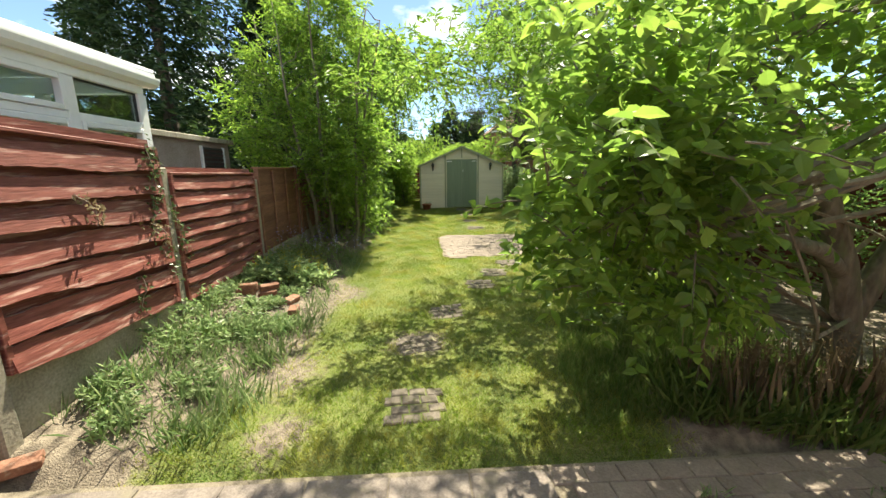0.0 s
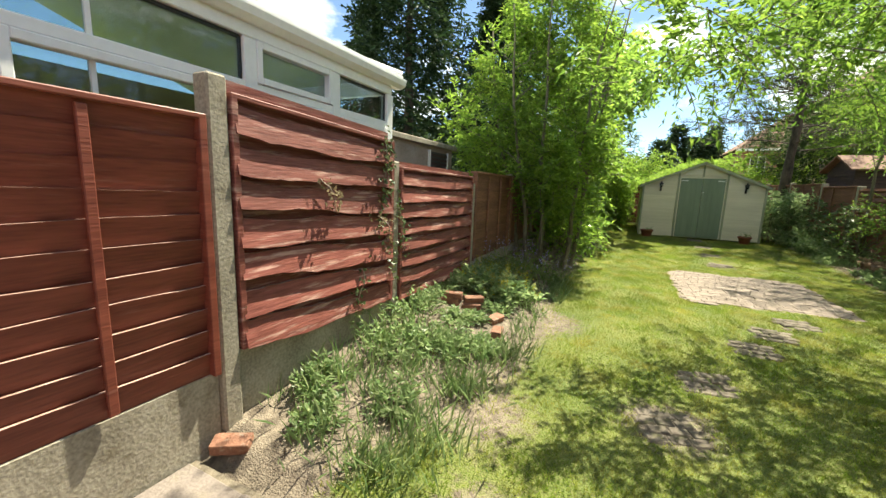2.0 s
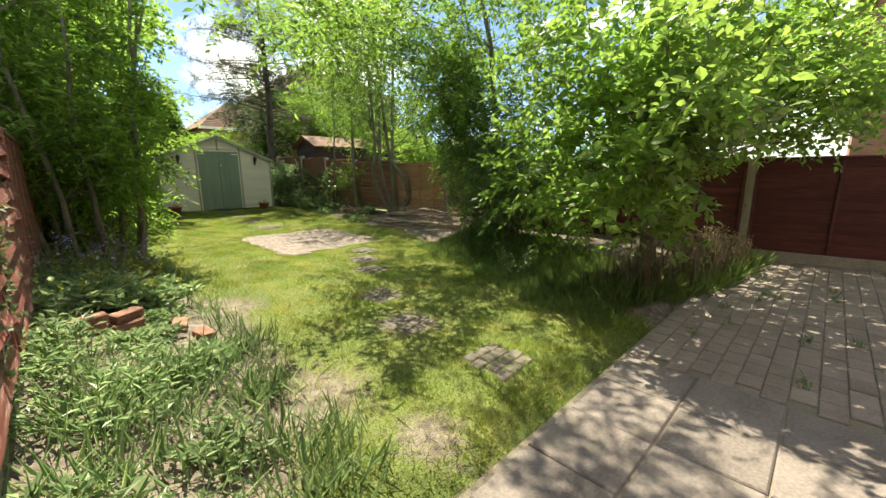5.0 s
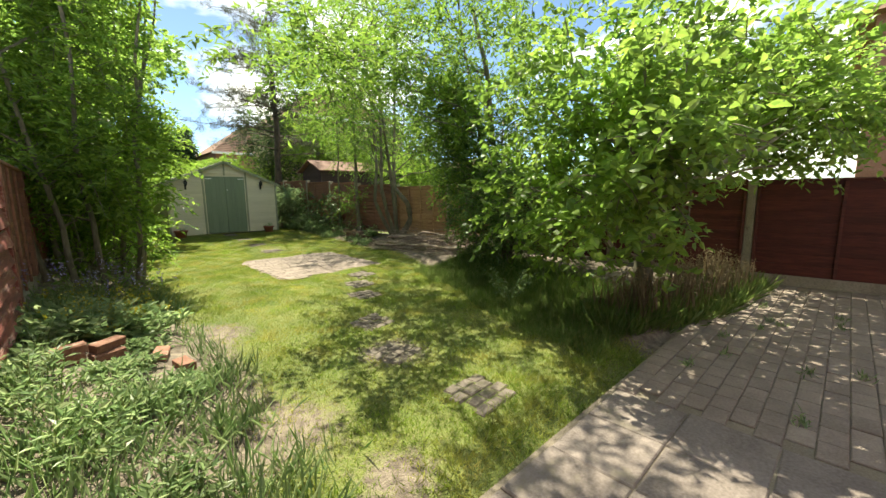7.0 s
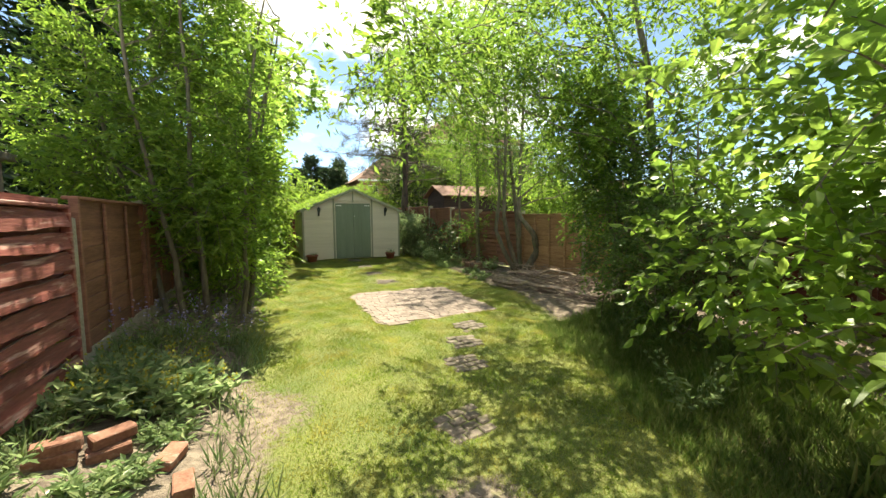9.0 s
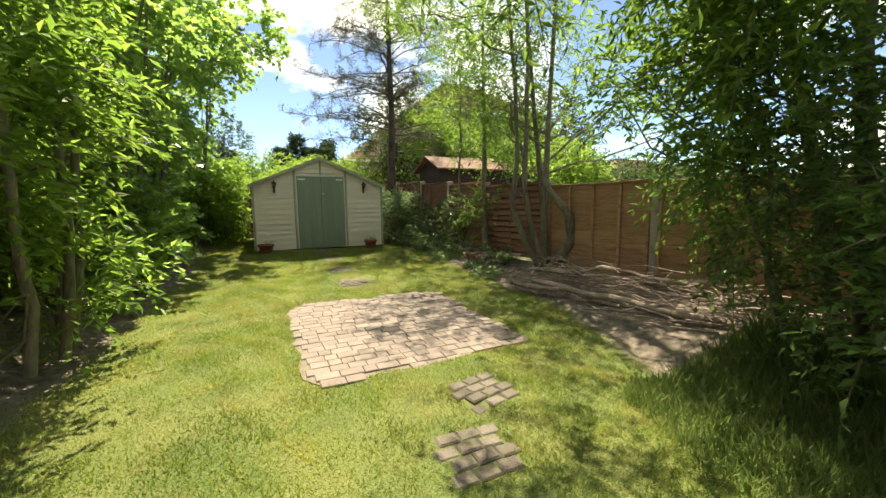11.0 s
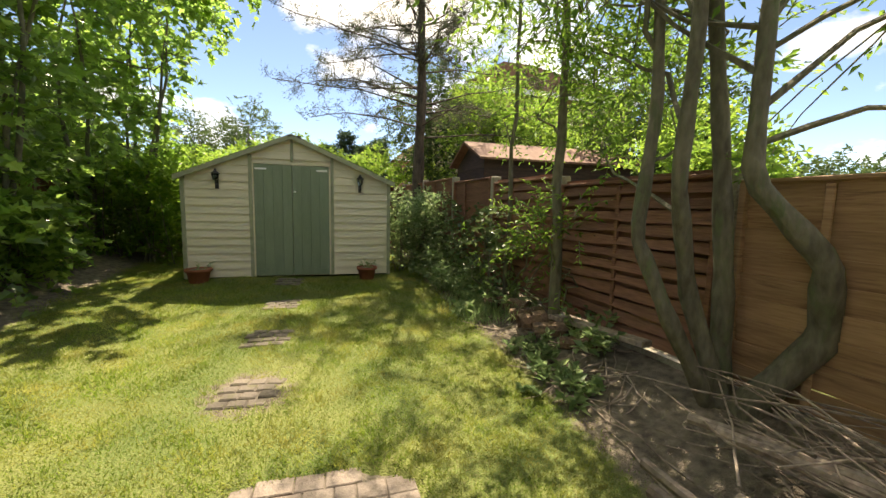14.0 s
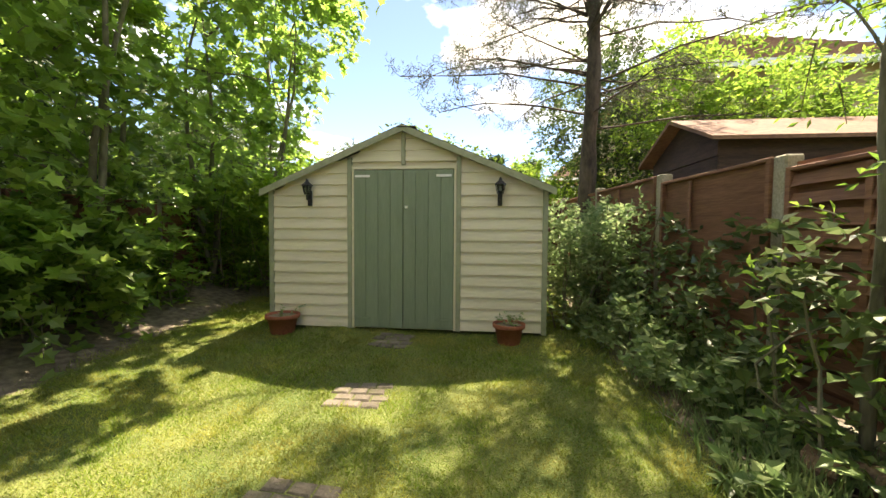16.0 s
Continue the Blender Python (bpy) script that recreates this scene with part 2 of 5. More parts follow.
L_DRY = leafy("dry_seed_head", (0.16, 0.12, 0.07), (0.24, 0.19, 0.11), (0.34, 0.28, 0.17), 0.8, 0.3, glow=1.1)
L_FLOWER = leafy("violet_flower", (0.20, 0.17, 0.40), (0.32, 0.28, 0.55), (0.5, 0.48, 0.68), 0.6, 0.3, glow=1.1)
L_YELLOW = leafy("yellow_leaf", (0.25, 0.26, 0.03), (0.36, 0.34, 0.04), (0.42, 0.38, 0.06), 0.5, 0.4, glow=1.1)

M_GLASS = bpy.data.materials.new("window_glass")
M_GLASS.use_nodes = True
_g = M_GLASS.node_tree.nodes["Principled BSDF"]
# teal tint puts the panes' dark greenish reflections into the glass colour
_g.inputs["Base Color"].default_value = (0.40, 0.52, 0.50, 1)
_g.inputs["Roughness"].default_value, _g.inputs["Transmission Weight"].default_value, _g.inputs["IOR"].default_value = 0.02, 1.0, 1.5

# ground: soil and short turf, told apart by the mesh's own turf value
M_GROUND = bpy.data.materials.new("garden_ground")
M_GROUND.use_nodes = True
_n, _l = M_GROUND.node_tree.nodes, M_GROUND.node_tree.links
_p = _n["Principled BSDF"]
_tc = _n.new("ShaderNodeTexCoord")
def _noise(scale, detail=6):
    z = _n.new("ShaderNodeTexNoise")
    z.inputs["Scale"].default_value, z.inputs["Detail"].default_value = scale, detail
    _l.new(_tc.outputs["Object"], z.inputs["Vector"])
    return z
def _mixc(fac, a, b):
    z = _n.new("ShaderNodeMix")
    z.data_type = "RGBA"
    _l.new(fac, z.inputs["Factor"])
    for key, v in (("A", a), ("B", b)):
        if isinstance(v, tuple):
            z.inputs[key].default_value = rgba(v)
        else:
            _l.new(v, z.inputs[key])
    return z.outputs["Result"]
def _range(src, lo, hi):
    z = _n.new("ShaderNodeMapRange")
    z.inputs["From Min"].default_value, z.inputs["From Max"].default_value = lo, hi
    _l.new(src, z.inputs["Value"])
    return z.outputs["Result"]
_n1, _n2, _n3 = _noise(1.4), _noise(14), _noise(90, 3)
_soil = _mixc(_range(_n2.outputs["Fac"], 0.35, 0.65), (0.11, 0.085, 0.064), (0.25, 0.203, 0.153))
_turf = _mixc(_range(_n1.outputs["Fac"], 0.35, 0.65), (0.075, 0.115, 0.02), (0.15, 0.17, 0.04))
_turf = _mixc(_range(_n3.outputs["Fac"], 0.5, 0.75), _turf, (0.20, 0.185, 0.07))
_at = _n.new("ShaderNodeAttribute")
_at.attribute_name = "turf"
_sum = _n.new("ShaderNodeMath")
_sum.operation = "ADD"
_l.new(_at.outputs["Fac"], _sum.inputs[0])
_l.new(_n2.outputs["Fac"], _sum.inputs[1])
_l.new(_mixc(_range(_sum.outputs["Value"], 0.85, 1.15), _soil, _turf), _p.inputs["Base Color"])
_p.inputs["Roughness"].default_value = 0.95
_bp = _n.new("ShaderNodeBump")
_bp.inputs["Strength"].default_value, _bp.inputs["Distance"].default_value = 0.7, 0.03
_l.new(_n3.outputs["Fac"], _bp.inputs["Height"])
_l.new(_bp.outputs["Normal"], _p.inputs["Normal"])

# ---- building helpers ----
rng = np.random.default_rng(7)


def thing(name, label, category, at=(0, 0, 0), group="", kind=""):
    ob = new(name)
    ob.matrix_basis = Matrix.Translation(at)
    return tagged(ob, label, category, group, kind)


def under(ob, parent):
    ob.parent = parent
    if parent.parent is None:
        ob.matrix_parent_inverse = parent.matrix_basis.inverted()
    return ob


def to_mesh(name, shape, material):
    if isinstance(shape, bpy.types.Mesh):
        me = shape
    else:
        me = bpy.data.meshes.new(name)
        shape.to_mesh(me)
        shape.free()
    if not me.materials:
        me.materials.append(material)
    return me


def part(name, shape, material, parent, label=""):
    """One mesh, in the garden's coordinates, as a part of a thing."""
    ob = new(name, to_mesh(name, shape, material))
    under(ob, parent)
    return tagged(ob, label)


def solid(name, shape, material, label="", category="", group="", kind=""):
    return tagged(new(name, to_mesh(name, shape, material)), label, category, group, kind)


def raw_mesh(name, verts, tris):
    """Mesh from arrays of corners and triangles."""
    me = bpy.data.meshes.new(name)
    verts, tris = np.asarray(verts, np.float32), np.asarray(tris, np.int32)
    me.vertices.add(len(verts))
    me.vertices.foreach_set("co", verts.ravel())
    me.loops.add(tris.size)
    me.loops.foreach_set("vertex_index", tris.ravel())
    me.polygons.add(len(tris))
    me.polygons.foreach_set("loop_start", np.arange(0, tris.size, 3, dtype=np.int32))
    me.polygons.foreach_set("use_smooth", np.zeros(len(tris), bool))
    me.update(calc_edges=True)
    return me


def add_box(bm, x0, x1, y0, y1, z0, z1, bevel=0.0, m=None):
    geo = bmesh.ops.create_cube(bm, size=1)
    vs = geo["verts"]
    for v in vs:
        v.co = Vector((x0 + (v.co.x + 0.5) * (x1 - x0), y0 + (v.co.y + 0.5) * (y1 - y0), z0 + (v.co.z + 0.5) * (z1 - z0)))
    if bevel:
        es = list({e for v in vs for e in v.link_edges})
        r = bmesh.ops.bevel(bm, geom=es, offset=bevel, segments=1, affect="EDGES")
        vs = list({v for f in r["faces"] for v in f.verts} | {v for v in vs if v.is_valid})
    if m is not None:
        bmesh.ops.transform(bm, matrix=m, verts=vs)
    return vs


def box(x0, x1, y0, y1, z0, z1, bevel=0.0, m=None):
    bm = bmesh.new()
    add_box(bm, x0, x1, y0, y1, z0, z1, bevel, m)
    return bm


def unit(v):
    return v / np.maximum(np.linalg.norm(v, axis=-1, keepdims=True), 1e-9)


def leaf_arrays(P, D, N, L, W, big=False):
    D = unit(D)
    N = unit(N - D * np.sum(N * D, axis=1, keepdims=True))
    S = np.cross(D, N)
    L, W = L[:, None], W[:, None]
    if big == "lobed":
        A = np.array([0.36, 0.0, 0.05, 0.26, 0.52, 0.60, 1.0, 0.60, 0.52, 0.26, 0.05])
        B = np.array([0.0, 0.0, 0.40, 0.27, 0.52, 0.19, 0.0, -0.19, -0.52, -0.27, -0.40])
        V = P[:, None] + D[:, None] * L[:, None] * A[None, :, None] + S[:, None] * W[:, None] * B[None, :, None]
        V = V + N[:, None] * (W[:, None] * 0.3 * np.abs(B)[None, :, None] - L[:, None] * 0.16 * (A ** 2)[None, :, None])
        T = np.array([(0, i, i % 10 + 1) for i in range(1, 11)])
    elif big:
        c1, c2, tip = P + D * L * 0.36 - N * L * 0.02, P + D * L * 0.70 - N * L * 0.08, P + D * L - N * L * 0.2
        up = N * W * 0.14
        V = np.stack([P, c1, c2, tip, c1 + S * W * 0.5 + up, c2 + S * W * 0.38 + up, c1 - S * W * 0.5 + up, c2 - S * W * 0.38 + up], 1)
        T = np.array([(0, 1, 4), (1, 2, 5), (1, 5, 4), (2, 3, 5), (0, 6, 1), (1, 7, 2), (1, 6, 7), (2, 7, 3)])
    else:
        up = N * W * 0.18
        V = np.stack([P, P + D * L * 0.45 + S * W * 0.5 + up, P + D * L - N * L * 0.12, P + D * L * 0.45 - S * W * 0.5 + up], 1)
        T = np.array([(0, 1, 2), (0, 2, 3)])
    k = V.shape[1]
    tris = (T[None] + np.arange(len(P))[:, None, None] * k).reshape(-1, 3)
    return V.reshape(-1, 3), tris


def gaps(P, size):
    """A smooth wavy field that opens holes in a crown."""
    q = P / size
    return (np.sin(q[:, 0] * 2.1 + q[:, 2] * 1.3) + np.sin(q[:, 1] * 2.3 - q[:, 0] * 1.1 + 1.7) + np.sin(q[:, 2] * 2.7 + q[:, 1] * 1.9 + 0.6)) / 3


def twig_set(blobs, count, length, out=0.6, up=0.2, hole=-0.35, size=0.55, shell=2.2):
    """Twig feet and directions inside ellipsoids (centre, radii, share)."""
    shares = np.array([b[2] for b in blobs], float)
    which = rng.choice(len(blobs), count, p=shares / shares.sum())
    C, R = np.array([b[0] for b in blobs], float)[which], np.array([b[1] for b in blobs], float)[which]
    u = unit(rng.normal(size=(count, 3)))
    P = C + R * u * rng.random((count, 1)) ** (1 / shell)
    D = unit(u * out + rng.normal(size=(count, 3)) * 0.5 + np.array([0, 0, up]))
    keep = (gaps(P, size) > hole) & (P[:, 2] > 0.12)
    P, D = P[keep], D[keep]
    return P, D, length * rng.uniform(0.6, 1.3, len(P))


def dress(P, D, T, per, droop, L, W, big=False, face=0.7, side=0.8):
    """Leaves along twigs."""
    n = len(P)
    s = np.tile(np.linspace(0.1, 1.0, per), (n, 1)) + rng.uniform(-0.05, 0.05, (n, per))
    pos = P[:, None] + D[:, None] * (T[:, None] * s)[..., None]
    pos[..., 2] -= droop * T[:, None] * s ** 2
    way = np.repeat(D[:, None], per, 1).copy()
    way[..., 2] -= droop * s
    A = unit(np.cross(D, np.array([0.13, 0.21, 1.0])))[:, None]
    sign = np.where(np.arange(per) % 2, 1.0, -1.0)[None, :, None]
    way = way * 0.6 + A * sign * side + rng.normal(size=(n, per, 3)) * 0.35
    nor = np.array([0, 0, face]) + rng.normal(size=(n, per, 3)) * 0.5
    k = n * per
    return leaf_arrays(pos.reshape(k, 3), way.reshape(k, 3), nor.reshape(k, 3), L * rng.uniform(0.6, 1.25, k), W * rng.uniform(0.7, 1.2, k), big)


def tube_arrays(paths, sides=6):
    """Round tapered branches: each path is (points, first radius, last radius)."""
    V, T, base = [], [], 0
    for pts, r0, r1 in paths:
        pts = np.asarray(pts, float)
        n = len(pts)
        tang = unit(np.gradient(pts, axis=0))
        ref = np.array([0.31, 0.95, 0.05]) if abs(tang[0][2]) > 0.6 else np.array([0.05, 0.1, 1.0])
        a = unit(np.cross(tang, ref))
        b = np.cross(tang, a)
        rad = np.linspace(r0, r1, n) * (1 + 0.10 * np.sin(np.arange(n) * 2.1 + base))
        ang = np.linspace(0, 2 * np.pi, sides, endpoint=False)
        ring = pts[:, None] + rad[:, None, None] * (np.cos(ang)[None, :, None] * a[:, None] + np.sin(ang)[None, :, None] * b[:, None])
        V.append(ring.reshape(-1, 3))
        i = np.arange(n - 1)[:, None] * sides + base
        j, k = np.arange(sides)[None], (np.arange(sides)[None] + 1) % sides
        T.append(np.stack([i + j, i + k, i + sides + k], -1).reshape(-1, 3))
        T.append(np.stack([i + j, i + sides + k, i + sides + j], -1).reshape(-1, 3))
        cap = base + (n - 1) * sides
        T.append(np.array([(cap, cap + q, cap + q + 1) for q in range(1, sides - 1)]))
        base += n * sides
    return np.concatenate(V), np.concatenate(T)


def smooth(me):
    me.polygons.foreach_set("use_smooth", np.ones(len(me.polygons), bool))
    return me


def bend(a, b, n=7, wob=0.06, sag=0.0):
    """A crooked path from a to b."""
    a, b = np.array(a, float), np.array(b, float)
    s = np.linspace(0, 1, n)[:, None]
    p = a + (b - a) * s + np.cumsum(rng.normal(size=(n, 3)) * wob, 0) * np.sin(s * np.pi) * 0.8
    p[:, 2] += sag * np.sin(s[:, 0] * np.pi)
    return p


def limbs_to(stems, blobs, count, r0, r1, wob=0.1):
    """Branches from points on the stems to points in the crown."""
    res = []
    for _ in range(count):
        st = stems[rng.integers(len(stems))][0]
        c, r, _w = blobs[rng.integers(len(blobs))]
        end = np.array(c) + np.array(r) * unit(rng.normal(size=3)) * rng.uniform(0.3, 0.95)
        k = np.argmin(np.abs(st[:, 2] - (end[2] - rng.uniform(0.3, 1.0))))
        if np.linalg.norm(end - st[k]) > 0.3:
            res.append((bend(st[k], end, 7, wob), r0 * rng.uniform(0.6, 1.2), r1))
    return res


def tree(name, label, category, foot, stems, blobs, twigs, length, per, droop, L, W, leaf_mat, bark, limb_n=20, limb_r=0.03, big=False, group="", bare=0.25, limb_name="limb", **kw):
    """A tree or shrub: stems, limbs with twigs, and a crown of single leaves."""
    ob = thing(name, label, category, foot, group)
    for pts, r0, r1 in stems:
        part("trunk", smooth(raw_mesh("trunk", *tube_arrays([(pts, r0, r1)], 10))), bark, ob)
    P, D, T = twig_set(blobs, twigs, length, **kw)
    paths = limbs_to(stems, blobs, limb_n, limb_r, 0.006)
    for i in np.nonzero(rng.random(len(P)) < bare)[0][:2500]:
        s = np.linspace(0, 1, 4)[:, None]
        p = P[i] + D[i] * T[i] * s
        p[:, 2] -= droop * T[i] * s[:, 0] ** 2
        paths.append((p, 0.006, 0.002))
    if paths:
        tagged(part("branchwork", raw_mesh("branchwork", *tube_arrays(paths, 4)), bark, ob), kind="stuff")
    part("crown", raw_mesh("crown", *dress(P, D, T, per, droop, L, W, big)), leaf_mat, ob)
    return ob


# ---- the lie of the land ----
def lawn_left(y):
    return np.interp(y, [1.4, 2.3, 3.0, 4.0, 5.0, 6.0, 7.0, 10.0, 12.0, 14.0, 18.0], [-1.8, -1.66, -1.45, -1.25, -1.3, -1.4, -1.42, -1.3, -1.2, -1.25, -1.5])


def lawn_right(y):
    return np.interp(y, [1.4, 2.5, 3.5, 4.2, 5.0, 6.6, 7.5, 8.4, 9.3, 10.1, 11.9, 13.8, 18.0], [1.6, 1.65, 2.0, 2.5, 2.6, 3.2, 3.45, 3.58, 3.68, 3.72, 3.66, 3.6, 3.6])


def fence_x(y):
    return 5.65 - 0.1 * y


def pad_edge(x, y):
    """Distance inside the edge of the paved pad, whose corners are rounded and overgrown."""
    qx, qy = np.abs(x - 1.41) - 0.80, np.abs(y - 8.1) - 1.01
    d = np.hypot(np.maximum(qx, 0), np.maximum(qy, 0)) + np.minimum(np.maximum(qx, qy), 0)
    return 0.27 - d + 0.012 * np.sin(5.1 * x + 3.7 * y) + 0.01 * np.sin(11 * y - 7 * x)


def height(x, y):
    x, y = np.asarray(x, float), np.asarray(y, float)
    z = np.interp(y, [9.5, 12.0, 14.2, 20.0, 40.0], [0.0, 0.10, 0.235, 0.36, 0.5])
    bed = np.clip((lawn_left(y) - x) / 1.0, 0, 1)
    z = z + 0.24 * bed * np.interp(y, [1.3, 2.5, 4, 6], [0.3, 0.8, 1.0, 1.1])
    rbed = np.clip((x - lawn_right(y)) / 1.1, 0, 1)
    z = z + 0.20 * rbed * np.interp(y, [1.5, 4, 7], [0.2, 0.5, 1.0])
    rough = np.clip((y - 1.5) / 0.4, 0, 1)
    z = z + rough * (0.012 * np.sin(3.1 * x + 1.3 * y) + 0.010 * np.sin(2.3 * y - 1.7 * x + 2) + 0.006 * np.sin(9.1 * x + 7.3 * y))
    pad_hole = np.clip((pad_edge(x, y) + 0.01) / 0.06, 0, 1)
    z = z * (1 - pad_hole) - 0.045 * pad_hole
    on = np.clip((1.62 - y) / 0.1, 0, 1) * np.clip((x + 2.62) / 0.05, 0, 1)
    return z * (1 - on) - 0.055 * on


def turf(x, y):
    e = np.minimum(x - lawn_left(y), lawn_right(y) - x) / 0.35
    t = np.clip(e + 0.3, 0, 1) * np.clip((y - 1.35) / 0.2, 0, 1)
    for cx, cy, r in ((-1.3, 2.6, 0.45), (-1.2, 4.7, 0.5), (-1.5, 3.4, 0.4), (-1.0, 1.8, 0.25), (-0.1, 3.1, 0.38), (1.45, 10.4, 0.4)):
        t = t * (1 - 0.85 * np.exp(-(((x - cx) ** 2 + (y - cy) ** 2) / r ** 2)))
    outside = (x < -2.7) | (x > fence_x(y) + 0.15) | (y > 18.8)
    return np.where(outside, 1.0, t)


far = np.array([30, 45, 70, 120, 250, 600, 1500.0])
gx = np.concatenate([-far[::-1], np.arange(-20, -3, 1.0), np.arange(-3, 6.2, 0.08), np.arange(7, 21, 1.0), far])
gy = np.concatenate([-far[::-1], np.arange(-20, -2, 1.0), np.arange(-2, 18.4, 0.08), np.arange(19, 28, 1.0), far])
GX, GY = np.meshgrid(gx, gy)
gv = np.stack([GX, GY, height(GX, GY)], -1).reshape(-1, 3)
nx = len(gx)
gi = (np.arange(len(gy) - 1)[:, None] * nx + np.arange(nx - 1)[None]).ravel()
gt = np.concatenate([np.stack([gi, gi + 1, gi + nx + 1], -1), np.stack([gi, gi + nx + 1, gi + nx], -1)])
g_mesh = smooth(raw_mesh("ground", gv, gt))
ta = g_mesh.attributes.new("turf", "FLOAT", "POINT")
ta.data.foreach_set("value", turf(gv[:, 0], gv[:, 1]).astype(np.float32))
ground = solid("ground", g_mesh, M_GROUND, "worn lawn and bare garden soil between fences", "ground", kind="structure")

# ---- fences ----
def frame_of(p0, p1, side):
    """Local axes of a fence bay: s along it, d out towards the garden, z up."""
    u = (Vector((p1[0], p1[1], 0)) - Vector((p0[0], p0[1], 0))).normalized()
    n = Vector((-u.y, u.x, 0)) * side
    m = Matrix(((u.x, n.x, 0, p0[0]), (u.y, n.y, 0, p0[1]), (0, 0, 1, 0), (0, 0, 0, 1)))
    return m


def wavy_board(s0, s1, zb0, zb1, h0, h1, wave, m, thick=0.012, lean=0.03, seg=14, d0=0.0, top_wave=0.0):
    """A sawn board whose lower edge waves, leaning out at its foot."""
    ph, ph2 = rng.uniform(0, 6.3, 2)
    V, T = [], []
    for i in range(seg + 1):
        f = i / seg
        s = s0 + (s1 - s0) * f
        w = wave * (math.sin(ph + f * 5.1) * 0.6 + math.sin(ph2 + f * 12.7) * 0.3 + rng.normal() * 0.15)
        bow = wave * 0.35 * math.sin(ph2 + f * 3.3)
        zb, zt = zb0 + (zb1 - zb0) * f + w, zb0 + (zb1 - zb0) * f + h0 + (h1 - h0) * f + top_wave * wave * (math.sin(ph2 + f * 7.3) + rng.normal() * 0.25)
        for d, z in ((d0 + lean + bow, zb), (d0 + lean + bow + thick, zb), (d0 + bow + thick, zt), (d0 + bow, zt)):
            V.append(m @ Vector((s, d, z)))
    for i in range(seg):
        a, b = i * 4, i * 4 + 4
        for j in range(4):
            k = (j + 1) % 4
            T += [(a + j, b + j, b + k), (a + j, b + k, a + k)]
    e = seg * 4
    T += [(0, 1, 2), (0, 2, 3), (e, e + 2, e + 1), (e, e + 3, e + 2)]
    return raw_mesh("board", [tuple(v) for v in V], T)


def worn_sunlit_edge(me, mat):
    """Pale bare wood along a board's upper edge, whitened to paint in the sun there."""
    me.materials.append(mat)
    me.materials.append(M_EDGE)
    for f in me.polygons[:-4]:
        if f.index % 8 in (4, 5):
            f.material_index = 1
    return me


def fence_panel(p0, p1, side, zb, zt0, zt1, boards, wave, mat, label, battens=(), lean=0.028, zb1=None, rim=True, group="fence panels"):
    m = frame_of(p0, p1, side)
    length = math.dist(p0, p1)
    zb1 = zb if zb1 is None else zb1
    ob = thing("garden_fence", label, "fence", (p0[0], p0[1], zb), group)
    h0, h1 = (zt0 - zb) / boards, (zt1 - zb1) / boards
    if wave > 0.012:
        for i in range(boards):
            part("board", wavy_board(0.02, length - 0.02, zb + h0 * (i + 0.45), zb1 + h1 * (i + 0.45), h0 * 0.95, h1 * 0.95, wave * 0.5, m, lean=0.0), mat, ob)
            part("board", worn_sunlit_edge(wavy_board(0.02, length - 0.02, zb + h0 * i, zb1 + h1 * i, h0 * rng.uniform(0.70, 0.82), h1 * rng.uniform(0.68, 0.80), wave, m, lean=lean, d0=0.032, top_wave=0.7, thick=0.022, seg=22), mat) if mat is M_RED else wavy_board(0.02, length - 0.02, zb + h0 * i, zb1 + h1 * i, h0 * 0.75, h1 * 0.74, wave, m, lean=lean, d0=0.032, top_wave=0.6), mat, ob)
    else:
        for i in range(boards):
            b = wavy_board(0.02, length - 0.02, zb + h0 * i, zb1 + h1 * i, h0 * 1.1, h1 * 1.1, wave, m, lean=-0.028, d0=0.030, thick=0.015, top_wave=0.7)
            part("board", worn_sunlit_edge(b, mat) if mat is M_RED_NEW else b, mat, ob)
    for s in (0.0, length - 0.04):
        f = s / length
        part("side_rail", box(s, s + 0.04, 0.012, 0.075, zb + (zb1 - zb) * f, zt0 + (zt1 - zt0) * f - 0.005, 0.004, m), mat, ob)
    for s in battens:
        f = s / length
        part("batten", box(s - 0.02, s + 0.02, 0.045, 0.068, zb + 0.02, zt0 + (zt1 - zt0) * f - 0.03, 0.004, m), mat, ob)
    if rim:
        bm = box(0, length, -0.03, 0.075, -0.014, 0.014, 0.005)
        for v in bm.verts:
            v.co.z += zt0 + (zt1 - zt0) * v.co.x / length
        bm.transform(m)
        part("capping_rail", bm, mat, ob)
    return ob


def post(x, y, z0, z1, label, mat=None, w=0.1):
    bm = box(x - w / 2, x + w / 2, y - w / 2, y + w / 2, z0, z1, 0.012)
    ob = solid("fence_post", bm, mat or M_CONC, label, "fence post", "fence posts")
    return ob


def gravel_board(p0, p1, side, z0, za, zb):
    m = frame_of(p0, p1, side)
    length = math.dist(p0, p1)
    bm = box(0, length, -0.025, 0.03, 0, 1, 0.006)
    for v in bm.verts:
        top = za + (zb - za) * v.co.x / length
        v.co.z = z0 + (top - z0) * v.co.z
    bm.transform(m)
    solid("gravel_board", bm, M_CONC, "stained concrete gravel board under a fence panel", "gravel board", "gravel boards")


